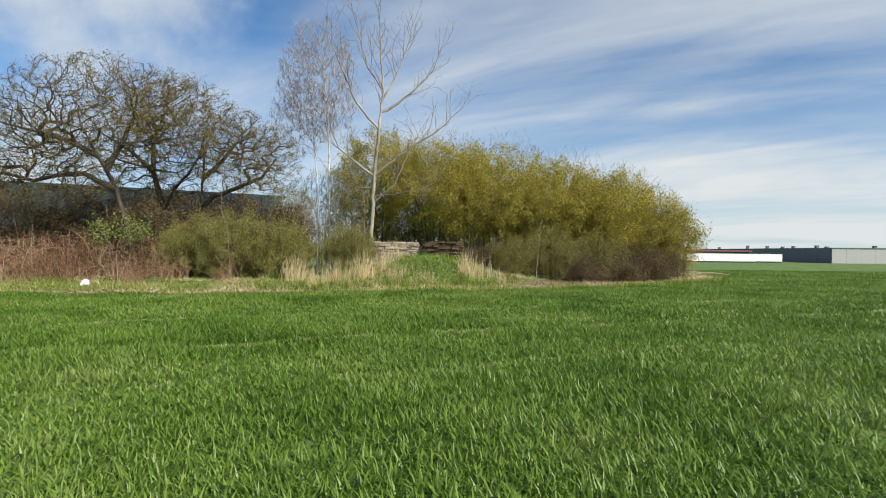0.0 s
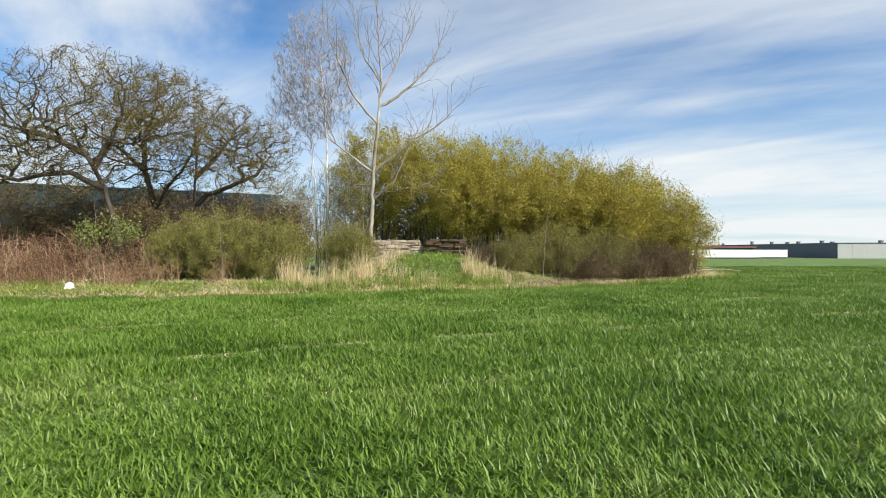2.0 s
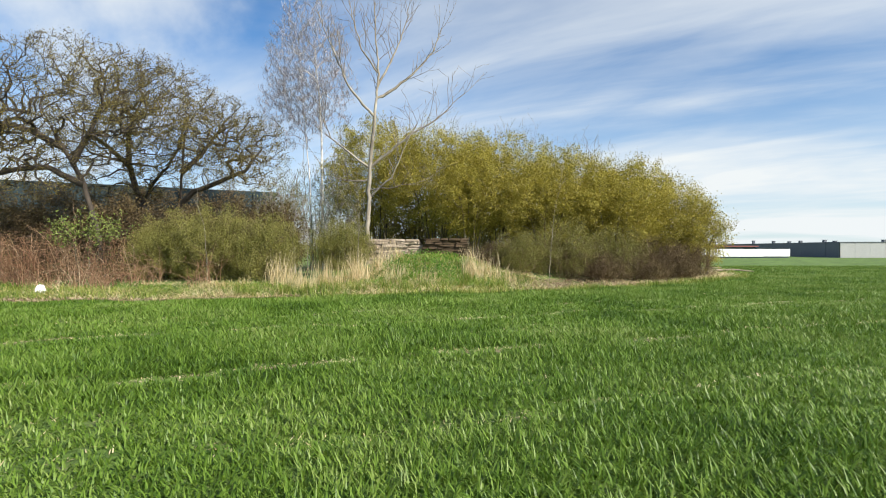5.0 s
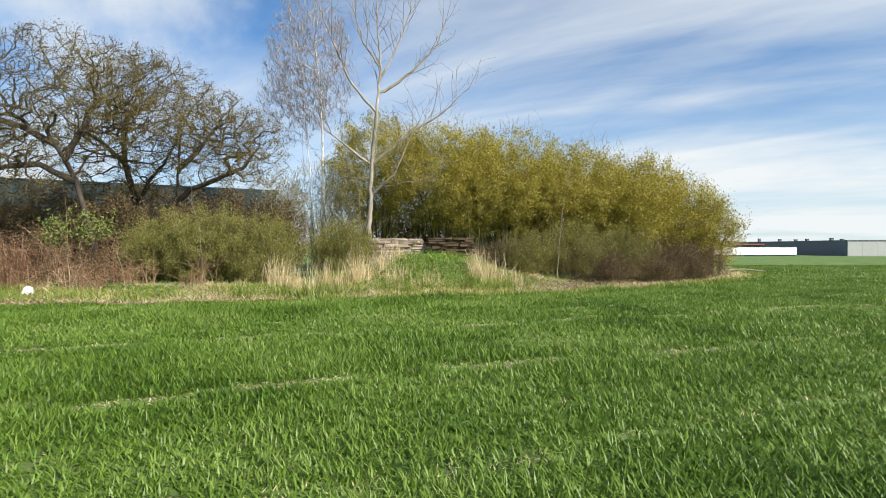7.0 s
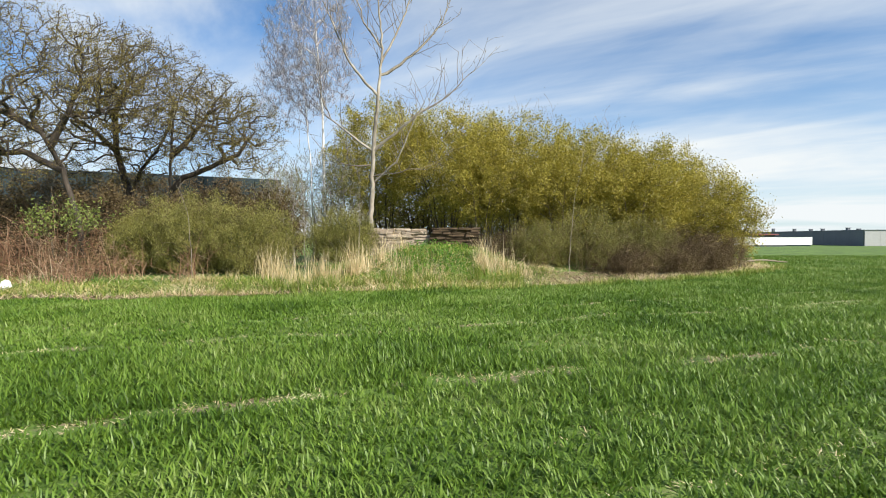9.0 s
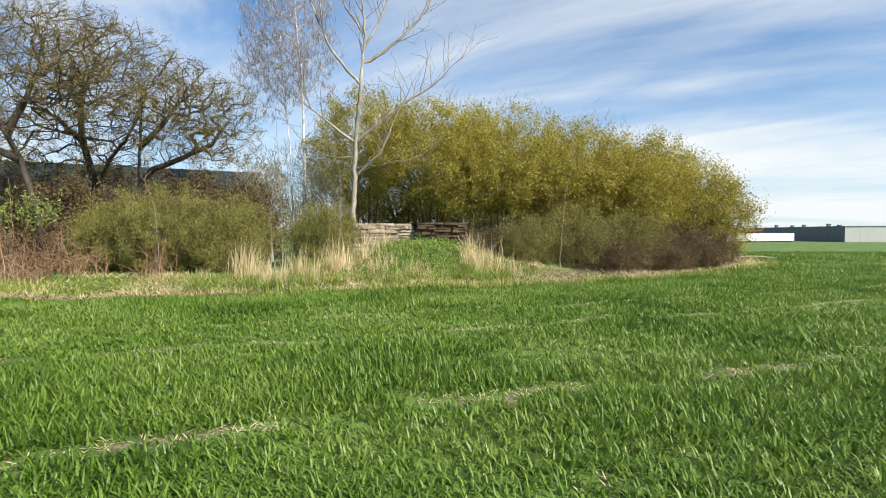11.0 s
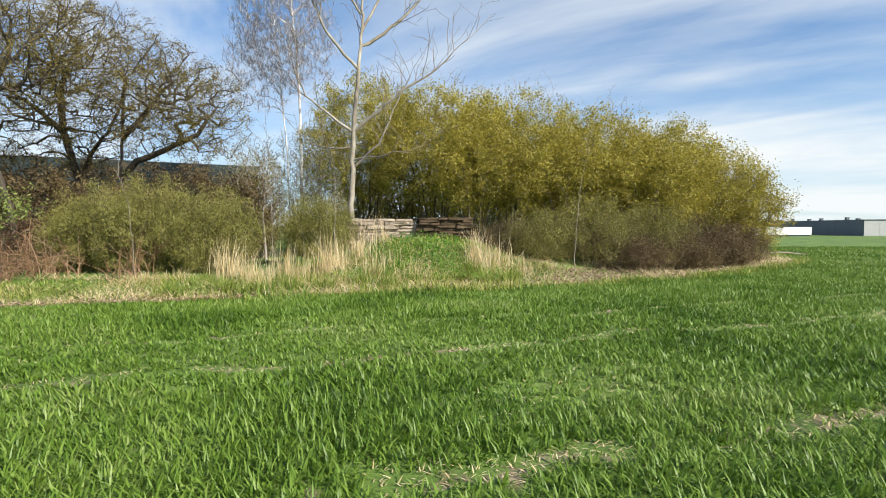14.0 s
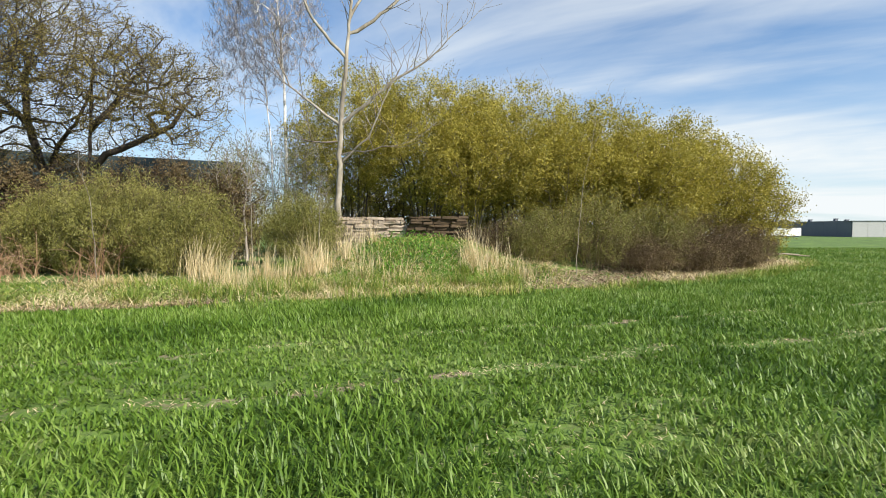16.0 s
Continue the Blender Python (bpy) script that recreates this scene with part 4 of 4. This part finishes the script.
def stone_wall():
    """Old dry-laid wall on the mound: a pale lit run and a dark brown run with shade in its colour."""
    rng = random.Random(5)
    for (x0, x1, y, mat, label) in ((-3.7, -1.05, 31.5, STONE, "weathered pale layered stone wall on the mound"), (-1.0, 1.15, 31.3, DARKSTONE, "dark brown shade-toned layered stone wall under the willows")):
        root = tagged(new("stone_wall"), label, "stone wall", "old stone walls")
        root.location = ((x0 + x1) / 2, y, 1.08)
        half = (x1 - x0) / 2
        z = 0.0
        while z < 0.9:
            h = rng.uniform(0.06, 0.15)
            # courses step back towards the ends, so that the top is ragged
            reach = half * (1.04 - 0.16 * (z / 0.9) ** 2 * rng.uniform(0.4, 1.6))
            x = -reach
            while x < reach:
                w = rng.uniform(0.15, 0.85)
                bm = bmesh.new()
                vs = box_bm(bm, x, min(x + w, reach + 0.1) - 0.008, -0.22 + rng.uniform(-0.12, 0.06), 0.25, z, z + h * rng.uniform(0.92, 1.1))
                for v in vs:
                    v.co += Vector((rng.uniform(-0.04, 0.04), rng.uniform(-0.05, 0.05), rng.uniform(-0.022, 0.022)))
                bmesh.ops.bevel(bm, geom=bm.edges[:], offset=0.022, segments=2, affect="EDGES")
                bm_part("stone", bm, mat, root)
                x += w
            z += h
        bm = bmesh.new()
        box_bm(bm, -half * 0.88, half * 0.88, -0.12, 0.22, -0.5, 0.84)
        bm_part("core", bm, mat, root, "earth core between the stones")


def clad_wall(name, a, b, z0, z1, mat, parent, pitch=1.2, thick=0.25):
    """A wall of upright sheet panels from a to b, its joints standing back."""
    a, b = Vector((*a, 0)), Vector((*b, 0))
    along = (b - a).normalized()
    n = max(1, int((b - a).length / pitch))
    wide = (b - a).length / n
    out = Vector((along.y, -along.x, 0))
    for i in range(n):
        bm = bmesh.new()
        vs = box_bm(bm, 0.03, wide - 0.03, -thick, 0, z0, z1)
        m = Matrix.Translation(a + along * wide * i) @ Matrix(((along.x, -out.x, 0, 0), (along.y, -out.y, 0, 0), (0, 0, 1, 0), (0, 0, 0, 1)))
        bmesh.ops.transform(bm, matrix=m, verts=bm.verts)
        bm_part(name, bm, mat, parent)


def slab(name, pts, z0, z1, mat, parent, label=""):
    bm = bmesh.new()
    lo, hi = [bm.verts.new((*p, z0)) for p in pts], [bm.verts.new((*p, z1)) for p in pts]
    bm.faces.new(lo[::-1])
    bm.faces.new(hi)
    for i in range(len(pts)):
        j = (i + 1) % len(pts)
        bm.faces.new((lo[i], lo[j], hi[j], hi[i]))
    bmesh.ops.recalc_face_normals(bm, faces=bm.faces)
    return bm_part(name, bm, mat, parent, label)


def buildings():
    w = tagged(new("warehouse"), "long low warehouse with dark and light grey cladding beyond the field", "warehouse")
    c, far_end, right, back = (155.4, 209.4), (184, 400), (232, 197), (262, 388)
    slab("wall", [c, right, back, far_end], -4, 3.9, CLAD_DARK, w, "dark grey inner wall")
    clad_wall("panel", far_end, c, -4, 3.95, CLAD_DARK, w, 9.0)
    clad_wall("panel", c, right, -4, 3.95, CLAD_LIGHT, w, 5.0)
    slab("roof", [(154.9, 209), (232.6, 196.4), (262.6, 388.6), (183.6, 401)], 3.95, 4.25, CLAD_DARK, w, "flat roof with dark edge")
    for x, y, h in ((157.5, 215, 0.4), (158.5, 222, 0.9), (161, 240, 0.8), (164, 252, 0.7), (163, 262, 1.0), (170, 290, 1.6), (176, 330, 1.0), (170, 206.5, 0.7)):
        bm = bmesh.new()
        box_bm(bm, x, x + 1.1, y, y + 1.1, 4.25, 4.25 + h)
        box_bm(bm, x - 0.15, x + 1.25, y - 0.15, y + 1.25, 4.25 + h, 4.37 + h)
        bm_part("roof_vent", bm, CLAD_DARK, w)
    for (x0, x1, y, label) in ((88.0, 114.0, 190.5, "long white trailer box standing before the warehouse"), (115.2, 127.0, 196.0, "short white trailer box standing before the warehouse")):
        t = tagged(new("white_trailer"), label, "trailer", "white trailers")
        t.location = (x0, y, -1.7)
        n = int((x1 - x0) / 2.6)
        for i in range(n):
            bm = bmesh.new()
            wd = (x1 - x0) / n
            box_bm(bm, i * wd + 0.02, (i + 1) * wd - 0.02, 0, 2.5, 0.5, 3.1)
            bm_part("panel", bm, WHITE, t)
        bm = bmesh.new()
        box_bm(bm, 0.3, x1 - x0 - 0.3, 0.4, 2.1, 0.0, 0.5)
        bm_part("undercarriage", bm, CLAD_DARK, t)
        bm = bmesh.new()
        box_bm(bm, -0.05, x1 - x0 + 0.05, -0.05, 2.55, 3.1, 3.2)
        bm_part("roof", bm, WHITE, t)
    low = tagged(new("low_hall"), "far low hall with dark red roof edge", "hall")
    slab("wall", [(100, 232), (150, 255), (140, 275), (90, 252)], -4, 2.4, CLAD_DARK, low)
    slab("roof", [(99, 231), (151, 254), (141, 276), (89, 253)], 2.4, 3.0, RED_ROOF, low, "dark red roof edge")
    g = tagged(new("green_hall"), "large dark green clad hall behind the oaks", "hall")
    a, b, c2, d = (-50, 28.6), (-12.8, 47.2), (-19, 59.6), (-56.2, 41)
    slab("wall", [a, b, c2, d], -0.5, 5.65, CLAD_GREEN, g)
    clad_wall("panel", a, b, -0.5, 5.7, CLAD_GREEN, g, 1.6)
    slab("roof", [(-50.2, 28.3), (-12.5, 47.1), (-18.8, 59.9), (-56.5, 41)], 5.7, 5.9, CLAD_GREEN, g, "flat roof with thin edge")


def litter():
    rng = np.random.RandomState(41)
    bm = bmesh.new()
    bmesh.ops.create_icosphere(bm, subdivisions=3, radius=0.16)
    for v in bm.verts:
        k = 1 + 0.35 * noise.noise(v.co * 9) + 0.12 * noise.noise(v.co * 27)
        v.co = Vector((v.co.x * k * 1.05, v.co.y * k * 0.8, max(v.co.z * k, -0.09) + (0.10 if v.co.z > 0.1 else 0)))
    me = bpy.data.meshes.new("plastic_bag")
    bm.to_mesh(me)
    bm.free()
    me.materials.append(BAG)
    ob = tagged(new("plastic_bag", me), "crumpled white plastic bag lying on the verge", "bag")
    ob.location = (-13.5, 24.05, float(height(-13.5, 24.05)) + 0.08)
    for i, (x, y, ang, ln) in enumerate([(18.6, 42.2, -4, 3.2), (19.8, 41.8, -12, 2.2), (18.2, 42.8, 3, 2.4)]):
        u = np.linspace(-0.5, 0.5, 9)
        p = np.stack([u * ln, 0.06 * np.sin(u * 7 + i), 0.05 + 0.05 * np.sin(u * 5 + i * 2)], -1)
        P, par, R = p, np.arange(-1, 8), np.linspace(0.08, 0.03, 9)
        st = tubes(P, par, R, 9)[0]
        ob = tagged(new("dead_branch", quads("dead_branch", *st[0], DRYWOOD, True)), "long bleached dead branch lying on the ground", "branch", "dead branches")
        ob.location, ob.rotation_euler = (x, y, float(height(x, y)) + 0.08), (0, 0, radians(ang))


buildings()
stone_wall()
oaks()
birch()
ash()
thicket()
left_bushes()
saplings()
tall_grass()
nettles()
brambles()
litter()
dirt_strips()
verge()
wheat()
